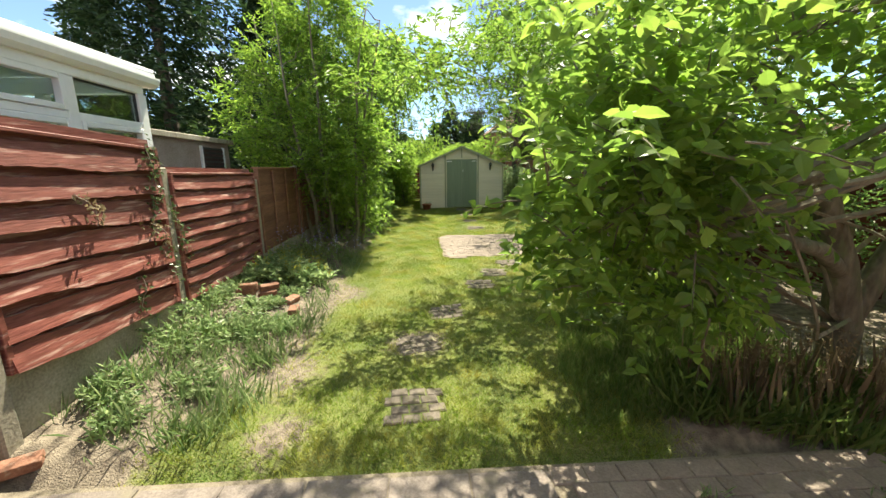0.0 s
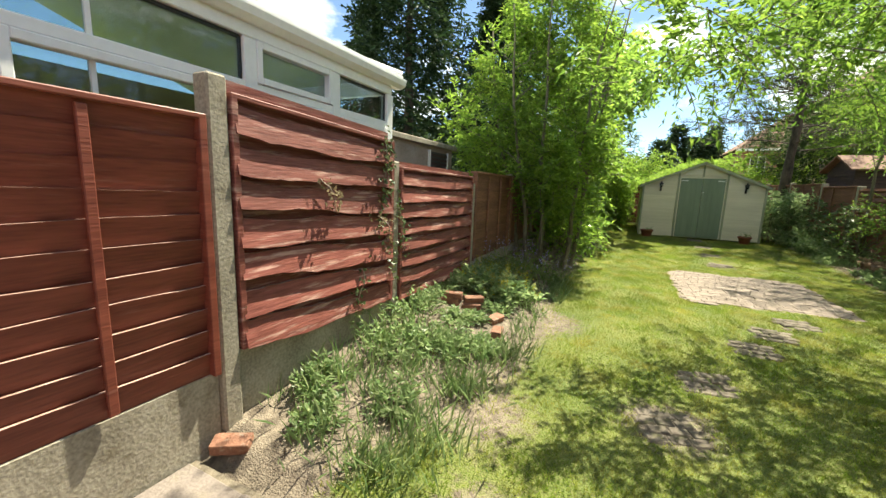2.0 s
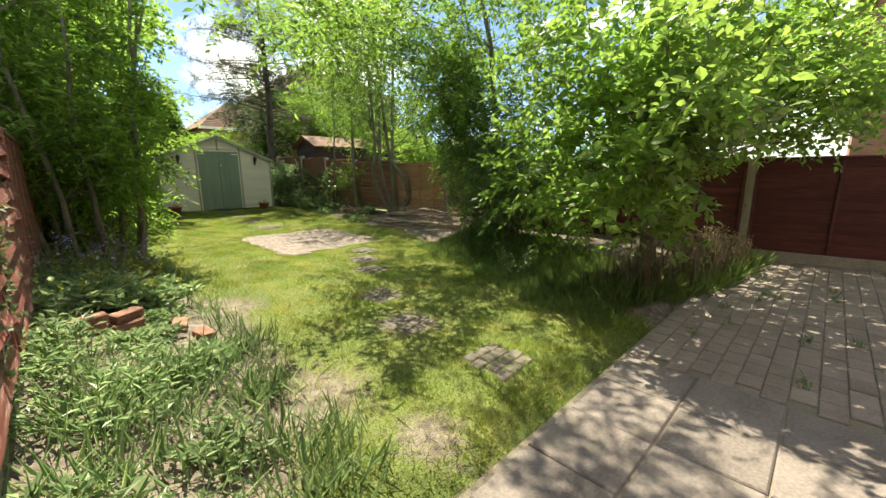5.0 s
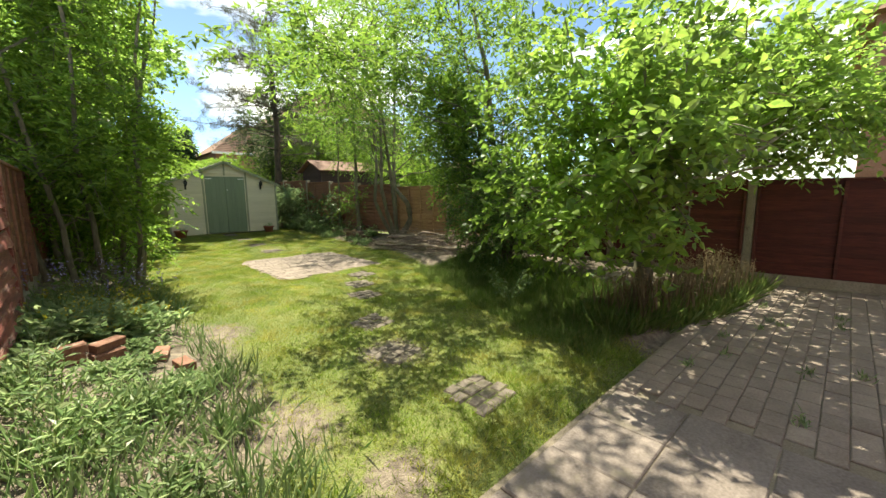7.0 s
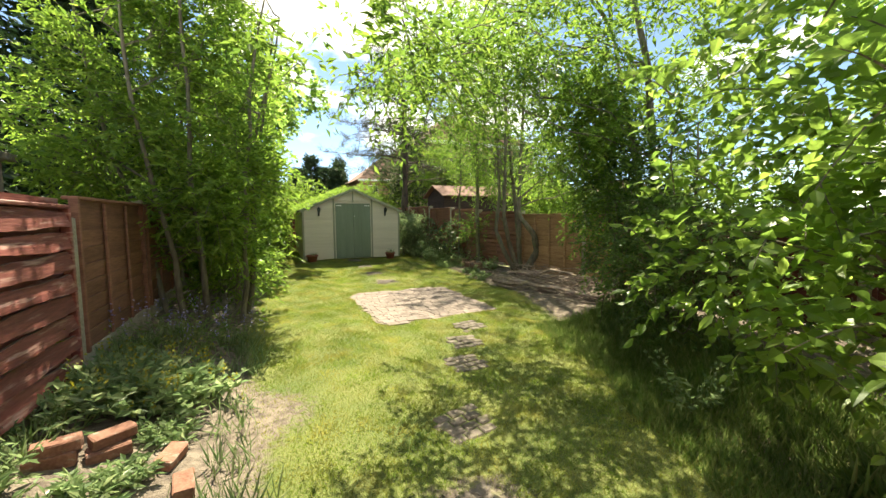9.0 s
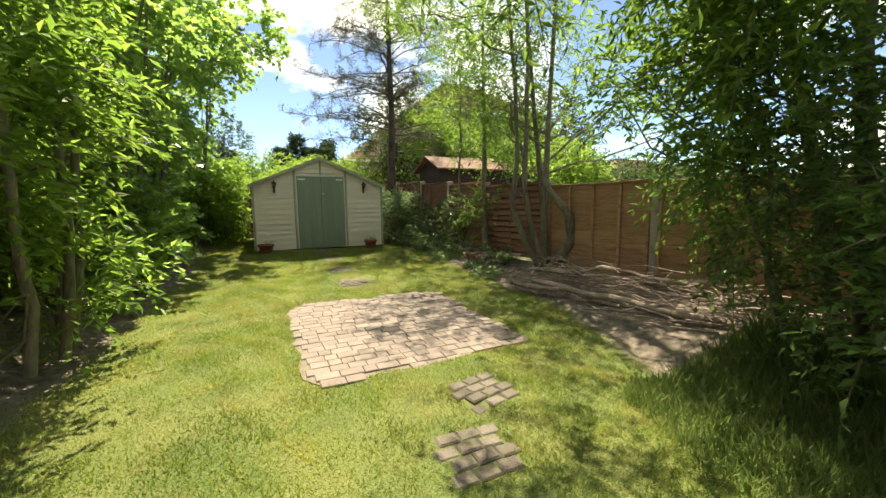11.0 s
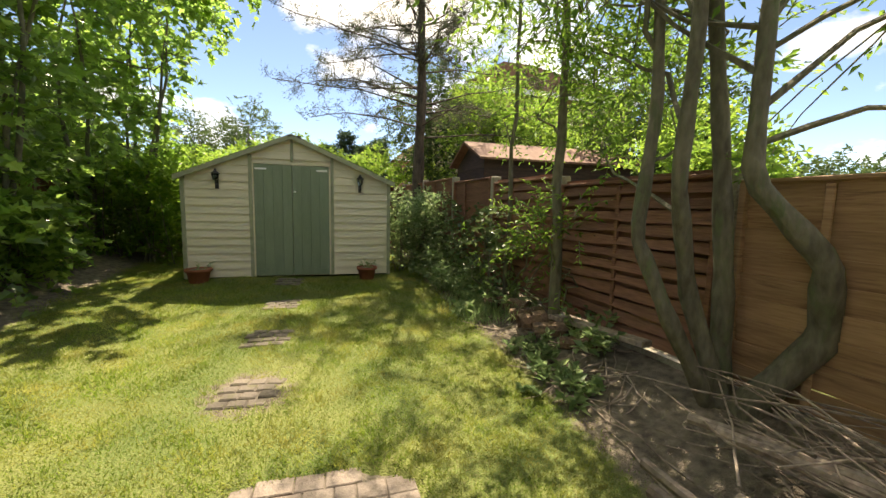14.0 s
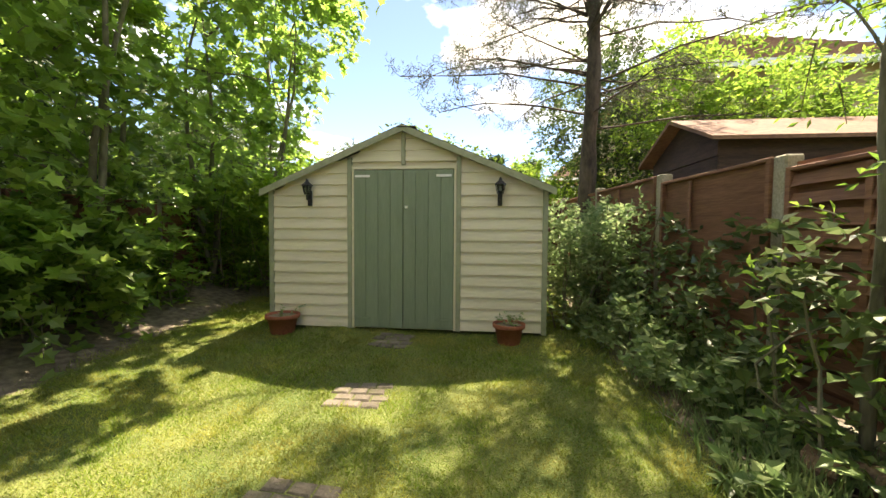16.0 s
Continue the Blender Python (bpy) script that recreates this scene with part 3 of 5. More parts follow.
FX = -2.55
SIDE = -1
fence_panel((FX, -2.25), (FX, -0.32), SIDE, 0.43, 1.83, 1.83, 11, 0.008, M_RED_NEW, "red-stained overlap fence panel with thin boards", (0.62, 1.25))
fence_panel((FX, -0.22), (FX, 1.61), SIDE, 0.43, 1.83, 1.83, 11, 0.008, M_RED_NEW, "red-stained overlap fence panel with thin boards", (0.55, 1.33))
fence_panel((FX, 1.75), (FX, 3.36), SIDE, 0.52, 1.97, 1.90, 7, 0.022, M_RED, "weathered red-brown waney fence panel with warped boards", lean=0.035, zb1=0.42)
fence_panel((FX, 3.49), (FX, 5.39), SIDE, 0.38, 1.68, 1.66, 8, 0.018, M_RED, "weathered red-brown waney fence panel, lower than its neighbour", lean=0.03)
for k, y in enumerate(np.arange(5.52, 16.5, 1.93)):
    fence_panel((FX, y), (FX, y + 1.80), SIDE, 0.45, 1.74, 1.74, 9, 0.006, M_BROWN, "orange-brown overlap fence panel behind shrubs", (0.6, 1.2))
    post(FX, y + 1.865, 0.0, 1.80, "grey concrete fence post behind shrubs")
    gravel_board((FX, y), (FX, y + 1.80), SIDE, 0.0, 0.45, 0.45)
post(FX, -0.27, -0.1, 2.0, "tall pitted concrete fence post with chamfered edges", w=0.11)
post(FX + 0.01, 1.68, -0.05, 2.06, "tall pitted concrete fence post with chamfered edges", w=0.115)
post(FX + 0.01, 3.425, -0.05, 1.74, "slim concrete fence post with lichen")
post(FX + 0.01, 5.455, 0.0, 1.58, "slim concrete fence post with lichen")
gravel_board((FX, -2.25), (FX, -0.33), SIDE, -0.08, 0.43, 0.43)
gravel_board((FX, -0.21), (FX, 1.62), SIDE, -0.08, 0.43, 0.43)
gravel_board((FX, 1.74), (FX, 3.37), SIDE, -0.02, 0.52, 0.42)
gravel_board((FX, 3.48), (FX, 5.40), SIDE, 0.0, 0.38, 0.38)

ys = [-4.45, -2.5, -0.52, 1.42, 3.45, 5.48, 7.45, 9.40, 11.2, 12.72, 14.2, 15.9, 17.6]
for a, b in zip(ys, ys[1:]):
    zt = float(np.interp((a + b) / 2, [1, 8, 10.5, 13, 15], [1.54, 1.60, 1.68, 1.84, 1.95]))
    zb = 0.24 if a > 5 else 0.14
    p0, p1 = (fence_x(a + 0.06), a + 0.06), (fence_x(b - 0.06), b - 0.06)
    if 5 < a < 9:
        fence_panel(p0, p1, 1, zb, zt, zt, 9, 0.010, M_TAN, "pale tan overlap fence panel with vertical battens", (0.46, 0.92, 1.38), group="side fence")
    elif a > 9:
        fence_panel(p0, p1, 1, zb + 0.06, zt, zt, 12 if a < 12 else 9, 0.018 if a < 12 else 0.011, M_BROWN, "old brown waney fence panel with gaping warped boards" if a < 12 else "old brown overlap fence panel", (0.9,), group="side fence")
    else:
        fence_panel(p0, p1, 1, zb, zt, zt, 9, 0.006, M_DARK, "dark red-stained overlap fence panel", (0.9,), group="side fence")
    gravel_board(p0, p1, 1, -0.05, zb, zb)
for y in ys:
    zt = float(np.interp(y, [1, 8, 10.5, 13, 15], [1.54, 1.68, 1.74, 1.90, 2.02]))
    post(fence_x(y), y, -0.05, zt, "grey concrete fence post between panels", w=0.12)
# panels that close the garden behind the viewer and behind the shed
house_wall = solid("wall_house", box(-6.5, 8.0, -5.3, -5.0, -0.1, 3.0), M_HOUSE, "plain brick wall of the house behind", "wall", kind="structure")
for x in np.arange(-2.5, 3.9, 1.9):
    fence_panel((x, 18.6), (x + 1.84, 18.6), -1, 0.3, 1.95, 1.95, 9, 0.01, M_DARK, "dark brown overlap fence panel behind the shed", group="end fence")

# ---- garden shed ----
SX0, SX1, SY, SZ0, EAVE, APEX, MIDX = -0.13, 2.99, 14.06, 0.25, 1.82, 2.48, 1.432
slope = (APEX - EAVE) / (SX1 - MIDX)
shed = thing("garden_shed", "cream weatherboard shed with sage green double doors", "shed", (MIDX, SY, SZ0))


def roof_z(x):
    return APEX - slope * abs(x - MIDX)


def weatherboard(x0, x1, z, h):
    """One lapped board on the shed's front, cut to the roof's slope."""
    top = z + h * 1.12
    def xs(zz):
        r = (APEX - 0.02 - zz) / slope
        return max(x0, MIDX - r), min(x1, MIDX + r)
    a0, a1 = xs(z)
    b0, b1 = xs(top)
    if a1 - a0 < 0.03:
        return None
    if b1 - b0 < 0.01:
        b0 = b1 = min(max(MIDX, a0), a1)
    V = [(a0, SY - 0.026, z), (a1, SY - 0.026, z), (b1, SY - 0.004, top), (b0, SY - 0.004, top), (a0, SY + 0.01, z), (a1, SY + 0.01, z), (b1, SY + 0.01, top), (b0, SY + 0.01, top)]
    F = [(0, 1, 2), (0, 2, 3), (5, 4, 7), (5, 7, 6), (4, 5, 1), (4, 1, 0), (3, 2, 6), (3, 6, 7), (4, 0, 3), (4, 3, 7), (1, 5, 6), (1, 6, 2)]
    return raw_mesh("weatherboard", V, F)


BH = 0.124
z = SZ0 + 0.01
while z < APEX:
    for x0, x1 in ((SX0 + 0.03, 0.795), (2.07, SX1 - 0.03)):
        me = weatherboard(x0, x1, z, BH) if z < EAVE + 0.3 else None
        if me:
            part("weatherboard", me, M_CREAM, shed)
    if z > 2.05:
        for x0, x1 in ((0.835, MIDX - 0.02), (MIDX + 0.02, 2.03)):
            me = weatherboard(x0, x1, z, BH)
            if me:
                part("weatherboard", me, M_CREAM, shed)
    z += BH
part("door_lintel", box(0.84, 2.025, SY - 0.03, SY + 0.03, 2.035, 2.075, 0.004), M_CREAM, shed)
# carcass: sides, back, and gable behind the boards
part("side_wall", box(SX0, SX0 + 0.03, SY + 0.012, SY + 3.5, SZ0, EAVE), M_CREAM, shed)
part("side_wall", box(SX1 - 0.03, SX1, SY + 0.012, SY + 3.5, SZ0, EAVE), M_CREAM, shed)
part("back_wall", box(SX0 + 0.03, SX1 - 0.03, SY + 3.47, SY + 3.5, SZ0, EAVE), M_CREAM, shed)
for a, b in ((SX0, MIDX), (MIDX, SX1)):
    za, zb2 = roof_z(a) - 0.03, roof_z(b) - 0.03
    V = [(a, SY + 0.012, SZ0), (b, SY + 0.012, SZ0), (b, SY + 0.012, zb2), (a, SY + 0.012, za), (a, SY + 0.04, SZ0), (b, SY + 0.04, SZ0), (b, SY + 0.04, zb2), (a, SY + 0.04, za)]
    F = [(0, 1, 2), (0, 2, 3), (5, 4, 7), (5, 7, 6), (4, 5, 1), (4, 1, 0), (3, 2, 6), (3, 6, 7), (4, 0, 3), (4, 3, 7), (1, 5, 6), (1, 6, 2)]
    part("front_lining", raw_mesh("front_lining", V, F), M_CREAM, shed)
for x in (SX0 - 0.01, SX1 - 0.045):
    part("corner_trim", box(x, x + 0.055, SY - 0.035, SY + 0.03, SZ0 - 0.01, EAVE - 0.01, 0.004), M_TRIM, shed, "grey-green corner strip")
for x in (0.797, 2.022):
    part("upright_trim", box(x, x + 0.048, SY - 0.04, SY + 0.01, SZ0, roof_z(x + 0.024) - 0.05, 0.004), M_TRIM, shed, "grey-green upright strip")
part("upright_trim", box(MIDX - 0.022, MIDX + 0.022, SY - 0.04, SY + 0.01, 2.08, APEX - 0.05, 0.004), M_TRIM, shed, "grey-green upright strip")
for x in (0.846, 1.996):
    part("door_jamb", box(x, x + 0.024, SY - 0.03, SY + 0.01, SZ0, 2.04, 0.003), M_CREAM, shed)
for x0, x1, hx in ((0.873, 1.430, 0.89), (1.436, 1.993, 1.80)):
    door = part("door", box(x0, x1, SY - 0.032, SY + 0.0, SZ0 + 0.015, 2.028, 0.003), M_GREEN, shed, "sage green boarded door leaf")
    w = (x1 - x0) / 4
    for i in range(4):
        part("door_board", box(x0 + w * i + 0.002, x0 + w * (i + 1) - 0.002, SY - 0.040, SY - 0.033, SZ0 + 0.02, 2.022, 0.002), M_GREEN, door)
    hl = 0.17
    for hz in (1.945, 0.36):
        part("hinge", box(hx, hx + hl, SY - 0.047, SY - 0.041, hz, hz + 0.028, 0.002), M_WHITE if hz > 1 else M_GREEN, door, "white strap hinge" if hz > 1 else "painted strap hinge")
part("door_knob", box(1.455, 1.49, SY - 0.06, SY - 0.041, 1.60, 1.63, 0.006), M_WHITE, shed, "small pale door latch")
# roof slabs, barge boards, ridge cap
for sgn in (-1, 1):
    ex = MIDX + sgn * (SX1 - MIDX + 0.08)
    ez = APEX - slope * (SX1 - MIDX + 0.08)
    V = []
    for y in (SY - 0.10, SY + 3.6):
        V += [(MIDX, y, APEX - 0.005), (ex, y, ez - 0.005), (ex, y, ez + 0.03), (MIDX, y, APEX + 0.03)]
    F = [(0, 1, 2), (0, 2, 3), (4, 6, 5), (4, 7, 6)]
    for j in range(4):
        k = (j + 1) % 4
        F += [(j, 4 + j, 4 + k), (j, 4 + k, k)]
    part("roof", raw_mesh("roof", V, F), M_FELT, shed, "dark green mineral felt roof slope")
    V = []
    for y in (SY - 0.112, SY - 0.09):
        V += [(MIDX, y, APEX - 0.05), (ex, y, ez - 0.05), (ex, y, ez + 0.022), (MIDX, y, APEX + 0.022)]
    part("barge_board", raw_mesh("barge_board", V, F), M_TRIM, shed, "grey-green barge board")
bm = box(-0.10, 0.10, SY - 0.12, SY + 3.6, APEX + 0.022, APEX + 0.035, 0.004)
for v in bm.verts:
    v.co.z -= abs(v.co.x) * 0.35
    v.co.x += MIDX + 0.05
part("ridge_cap", bm, M_BLACK, shed, "black felt ridge strip")

# wall lanterns
def lantern(x, zc):
    ob = thing("wall_lantern", "black metal coach lantern on the shed front", "wall lantern", (x, SY - 0.03, zc), "shed lanterns")
    part("back_plate", box(x - 0.025, x + 0.025, SY - 0.045, SY - 0.025, zc - 0.15, zc + 0.02, 0.004), M_BLACK, ob)
    bm = bmesh.new()
    add_box(bm, x - 0.01, x + 0.01, SY - 0.11, SY - 0.04, zc - 0.09, zc - 0.075, 0.003)
    add_box(bm, x - 0.01, x + 0.01, SY - 0.115, SY - 0.095, zc - 0.085, zc - 0.03, 0.003)
    part("arm", bm, M_BLACK, ob)
    bm = bmesh.new()
    bmesh.ops.create_cone(bm, cap_ends=True, segments=6, radius1=0.028, radius2=0.05, depth=0.10, matrix=Matrix.Translation((x, SY - 0.105, zc + 0.02)))
    part("glass", bm, M_GLASS, ob, "tapered clear lantern glass")
    bm = bmesh.new()
    for k in range(6):
        a = k * math.pi / 3
        c, s = math.cos(a), math.sin(a)
        vs = add_box(bm, -0.004, 0.004, -0.004, 0.004, -0.05, 0.05)
        for v in vs:
            f = 0.03 + 0.022 * (v.co.z + 0.05) / 0.1
            v.co = Vector((x + v.co.x + c * f, SY - 0.105 + v.co.y + s * f, zc + 0.02 + v.co.z))
    part("cage", bm, M_BLACK, ob)
    bm = bmesh.new()
    bmesh.ops.create_cone(bm, cap_ends=True, segments=6, radius1=0.07, radius2=0.018, depth=0.045, matrix=Matrix.Translation((x, SY - 0.105, zc + 0.092)))
    bmesh.ops.create_cone(bm, cap_ends=True, segments=6, radius1=0.018, radius2=0.012, depth=0.03, matrix=Matrix.Translation((x, SY - 0.105, zc + 0.13)))
    part("cap", bm, M_BLACK, ob)


lantern(0.36, 1.78)
lantern(2.49, 1.78)


# terracotta pots
def pot(x, y, r, h, leafy_n):
    z = float(height(x, y)) - 0.005
    ob = thing("plant_pot", "terracotta flower pot with a sparse plant beside the shed", "plant pot", (x, y, z), "shed pots")
    prof = [(0.72 * r, 0.0), (0.74 * r, 0.01), (0.93 * r, h * 0.8), (1.05 * r, h * 0.8), (1.08 * r, h * 0.84), (1.08 * r, h), (0.96 * r, h), (0.90 * r, h * 0.88)]
    V, F, k = [], [], 20
    for rr, zz in prof:
        for i in range(k):
            a = 2 * math.pi * i / k
            V.append((x + rr * math.cos(a), y + rr * math.sin(a), z + zz))
    for i in range(len(prof) - 1):
        for j in range(k):
            a, b = i * k + j, i * k + (j + 1) % k
            F += [(a, b, b + k), (a, b + k, a + k)]
    part("pot", smooth(raw_mesh("pot", V, F)), M_TERRA, ob)
    bm = bmesh.new()
    bmesh.ops.create_circle(bm, cap_ends=True, segments=20, radius=0.91 * r, matrix=Matrix.Translation((x, y, z + h * 0.89)))
    part("soil", bm, M_SAND, ob)
    P = np.array([x, y, z + h * 0.9]) + rng.normal(size=(leafy_n, 3)) * np.array([r * 0.3, r * 0.3, 0.0])
    D = unit(rng.normal(size=(leafy_n, 3)) * 0.5 + np.array([0, 0, 1.0]))
    T = rng.uniform(0.06, 0.2, leafy_n)
    tagged(part("plant", raw_mesh("plant", *dress(P, D, T, 7, 0.2, 0.05, 0.025)), L_WEED, ob), "thin green seedling", kind="stuff")


pot(0.11, 13.86, 0.17, 0.21, 4)
pot(2.59, 13.82, 0.155, 0.21, 10)

# ---- conservatory and outbuilding over the fence ----
cons = thing("conservatory", "white framed conservatory with low white roof over the fence", "conservatory", (-3.1, 2.0, 0.0))
CX, CY1, CY0 = -3.08, 4.2, -3.0
part("dwarf_wall", box(CX - 0.12, CX, CY0, CY1, 0.0, 0.9), M_HOUSE, cons)
part("end_wall", box(-6.4, CX - 0.12, CY1 - 0.12, CY1, 0.0, 0.9), M_HOUSE, cons)
part("sill_rail", box(CX - 0.10, CX + 0.03, CY0, CY1 + 0.02, 0.9, 0.97, 0.008), M_WHITE, cons)
part("transom", box(CX - 0.07, CX + 0.005, CY0, CY1, 2.16, 2.23, 0.008), M_WHITE, cons)
part("head_rail", box(CX - 0.08, CX + 0.012, CY0, CY1, 2.53, 2.64, 0.008), M_WHITE, cons)
mull = [CY0, -2.0, -1.05, -0.02, 1.02, 2.36, 3.27, CY1 - 0.03]
for y in mull:
    w = 0.055 if y < 4 else 0.06
    part("mullion", box(CX - 0.08, CX + 0.010, y - w, y + w, 0.97, 2.53, 0.008), M_WHITE, cons)
for a, b in zip(mull, mull[1:]):
    for z0, z1 in ((0.99, 2.16), (2.23, 2.53)):
        win = part("window", box(CX - 0.05, CX - 0.044, a + 0.055, b - 0.055, z0, z1), M_GLASS, cons, "double glazed window pane")
        win.visible_shadow = False
        bm = bmesh.new()
        if (z0 > 2 and 2.3 < a < 3) or z0 < 1:
            for bx in ((a + 0.05, a + 0.10, z0, z1), (b - 0.10, b - 0.05, z0, z1), (a + 0.10, b - 0.10, z0, z0 + 0.05), (a + 0.10, b - 0.10, z1 - 0.05, z1)):
                add_box(bm, CX - 0.06, CX + 0.018, bx[0], bx[1], bx[2], bx[3], 0.006)
        else:
            for bx in ((a + 0.052, a + 0.07, z0, z1), (b - 0.07, b - 0.052, z0, z1), (a + 0.07, b - 0.07, z1 - 0.02, z1)):
                add_box(bm, CX - 0.045, CX - 0.02, bx[0], bx[1], bx[2], bx[3])
        part("sash", bm, M_WHITE if (z0 > 2 and 2.3 < a < 3) or z0 < 1 else M_BLACK, win)
part("glazing_bar", box(CX - 0.06, CX - 0.03, 1.42, 1.445, 0.99, 2.5), M_WHITE, cons)
for x in (-6.3, -5.2, -4.1):
    part("mullion", box(x - 0.05, x + 0.05, CY1 - 0.09, CY1, 0.97, 2.53, 0.008), M_WHITE, cons)
part("head_rail", box(-6.4, CX - 0.08, CY1 - 0.09, CY1, 2.53, 2.64, 0.008), M_WHITE, cons)
part("transom", box(-6.4, CX - 0.08, CY1 - 0.08, CY1 - 0.01, 2.16, 2.23, 0.008), M_WHITE, cons)
part("back_wall", box(-6.6, -6.4, CY0, CY1, 0.0, 2.72), M_BUFF, cons)
part("house_side_wall", box(-6.6, CX - 0.09, CY0 - 0.15, CY0 - 0.001, 0.0, 3.6), M_BUFF, cons)
part("floor_slab", box(-6.4, CX - 0.12, CY0, CY1 - 0.12, 0.0, 0.15), M_SLAB, cons)
# gutter as a rounded trough, and the sloping roof with bars
gp = [(-0.02, 0.0), (0.05, 0.0), (0.105, 0.03), (0.12, 0.08), (0.12, 0.10), (0.10, 0.10), (-0.02, 0.10)]
V, F = [], []
for y in (CY0, CY1 + 0.14):
    V += [(CX + dx, y, 2.62 + dz) for dx, dz in gp]
k = len(gp)
for j in range(k):
    q = (j + 1) % k
    F += [(j, q, k + q), (j, k + q, k + j)]
F += [(0, j + 1, j) for j in range(1, k - 1)] + [(k, k + j, k + j + 1) for j in range(1, k - 1)]
part("gutter", raw_mesh("gutter", V, F), M_WHITE, cons, "white plastic gutter")
part("gutter", box(-6.5, CX - 0.021, CY1 + 0.02, CY1 + 0.13, 2.62, 2.72, 0.02), M_WHITE, cons, "white plastic gutter")
RX, RZ = -5.2, 3.48
hip = [(CX + 0.09, CY1 + 0.11, 2.73), (CX + 0.09, CY0, 2.73), (RX, CY0, RZ), (RX, CY1 - 1.9, RZ), (-6.6, CY1 + 0.11, 2.73), (-6.6, CY1 - 1.9, RZ - 0.05)]
V = hip + [(x, y, zz + 0.03) for x, y, zz in hip]
F = [(6, 9, 8), (6, 8, 7), (6, 10, 11), (6, 11, 9), (0, 2, 3), (0, 1, 2), (0, 5, 4), (0, 3, 5), (0, 6, 7), (0, 7, 1), (4, 10, 6), (4, 6, 0)]
part("roof", raw_mesh("roof", V, F), M_ROOFWHITE, cons, "white conservatory roof sheets")
bars = []
for y in np.arange(-2.6, 2.4, 0.62):
    bars.append(([(CX + 0.08, y, 2.775), (RX, y, RZ + 0.045)], 0.022, 0.022))
bars.append(([(CX + 0.08, CY1 + 0.10, 2.775), (RX, CY1 - 1.9, RZ + 0.05)], 0.035, 0.035))
bars.append(([(RX, CY0, RZ + 0.045), (RX, CY1 - 1.9, RZ + 0.05)], 0.05, 0.05))
for p in bars:
    part("roof_bar", raw_mesh("roof_bar", *tube_arrays([p], 6)), M_WHITE, cons)

outb = thing("outbuilding", "pebble-dashed flat-roofed outbuilding over the fence", "outbuilding", (-4.2, 5.9, 0))
part("wall", box(-5.6, -3.5, 4.75, 6.85, 0.0, 2.16), M_DASH, outb)
part("roof", box(-5.7, -3.42, 4.7, 6.95, 2.16, 2.24, 0.01), M_CONC, outb, "flat concrete roof slab")
bm = bmesh.new()
add_box(bm, -3.50, -3.485, 5.95, 6.60, 1.35, 2.08)
vent = part("window", bm, M_BLACK, outb, "dark louvred opening")
for zz in np.arange(1.38, 2.06, 0.07):
    part("slat", box(-3.485, -3.47, 5.96, 6.59, zz, zz + 0.04), M_OLDSHED, vent)
for y in (5.93, 6.60):
    part("window_frame", box(-3.50, -3.465, y, y + 0.035, 1.33, 2.10), M_WHITE, vent)

# ---- houses and sheds beyond ----
def hip_roof(x0, x1, y0, y1, ze, zr, o=0.35):
    h = (y1 - y0) / 2 * 0.8
    ym = (y0 + y1) / 2
    V = [(x0 - o, y0 - o, ze), (x1 + o, y0 - o, ze), (x1 + o, y1 + o, ze), (x0 - o, y1 + o, ze), (x0 + h, ym, zr), (x1 - h, ym, zr)]
    F = [(0, 1, 5), (0, 5, 4), (1, 2, 5), (2, 3, 4), (2, 4, 5), (3, 0, 4), (0, 2, 1), (0, 3, 2)]
    return raw_mesh("roof", V, F)


def house(x0, x1, y0, y1, ze, zr, wall_mat, label, wins):
    ob = thing("house", label, "house", ((x0 + x1) / 2, y0, 0))
    part("wall", box(x0, x1, y0, y1, 0, ze), wall_mat, ob)
    part("roof", hip_roof(x0, x1, y0, y1, ze, zr), M_TILE, ob, "brown tiled hipped roof")
    n = 16
    courses = bmesh.new()
    ym = (y0 + y1) / 2
    h = (ym - y0) * 0.8
    for i in range(n):
        f = i / n
        yy, zz = y0 - 0.35 + (ym - y0 + 0.35) * f, ze + (zr - ze) * f
        add_box(courses, x0 - 0.35 + (h + 0.35) * f, x1 + 0.35 - (h + 0.35) * f, yy - 0.02, yy + 0.05, zz + 0.0, zz + 0.05)
    part("tile_course", courses, M_TILE, ob)
    part("fascia", box(x0 - 0.36, x1 + 0.36, y0 - 0.39, y0 - 0.352, ze - 0.16, ze + 0.02), M_WHITE, ob, "white fascia and gutter")
    for x, zz, w, hh in wins:
        win = part("window", box(x, x + w, y0 - 0.02, y0 - 0.004, zz, zz + hh), M_BLACK, ob, "dark window with white frame")
        for a, b, c, d in ((x - 0.05, x, zz, zz + hh), (x + w, x + w + 0.05, zz, zz + hh), (x + w / 2 - 0.03, x + w / 2 + 0.03, zz, zz + hh), (x - 0.05, x + w + 0.05, zz + hh, zz + hh + 0.06), (x - 0.08, x + w + 0.08, zz - 0.08, zz)):
            part("window_frame", box(a, b, y0 - 0.06, y0 - 0.021, c, d), M_WHITE, win)


house(6.7, 13.5, 20.5, 27.5, 5.6, 8.0, M_BUFF, "buff brick house with tiled hipped roof behind trees", [(8.6, 3.3, 1.3, 1.1), (11.6, 3.3, 1.3, 1.1)])
house(7.0, 16.0, 38, 46, 5.2, 8.0, M_HOUSE, "red brick house with tiled roof in the distance", [(7.7, 3.4, 0.9, 1.2), (10.5, 3.4, 1.2, 1.2)])
house(10.5, 16.0, -6.0, 0.35, 5.0, 7.0, M_HOUSE, "red brick house beyond the side fence", [])
house(24, 34, 24, 32, 3.0, 5.0, M_HOUSE, "distant bungalow roof beyond the hedge", [])
ns = thing("neighbour_shed", "dark stained shed with rusty roof over the fence", "shed", (6.3, 15.1, 0.3))
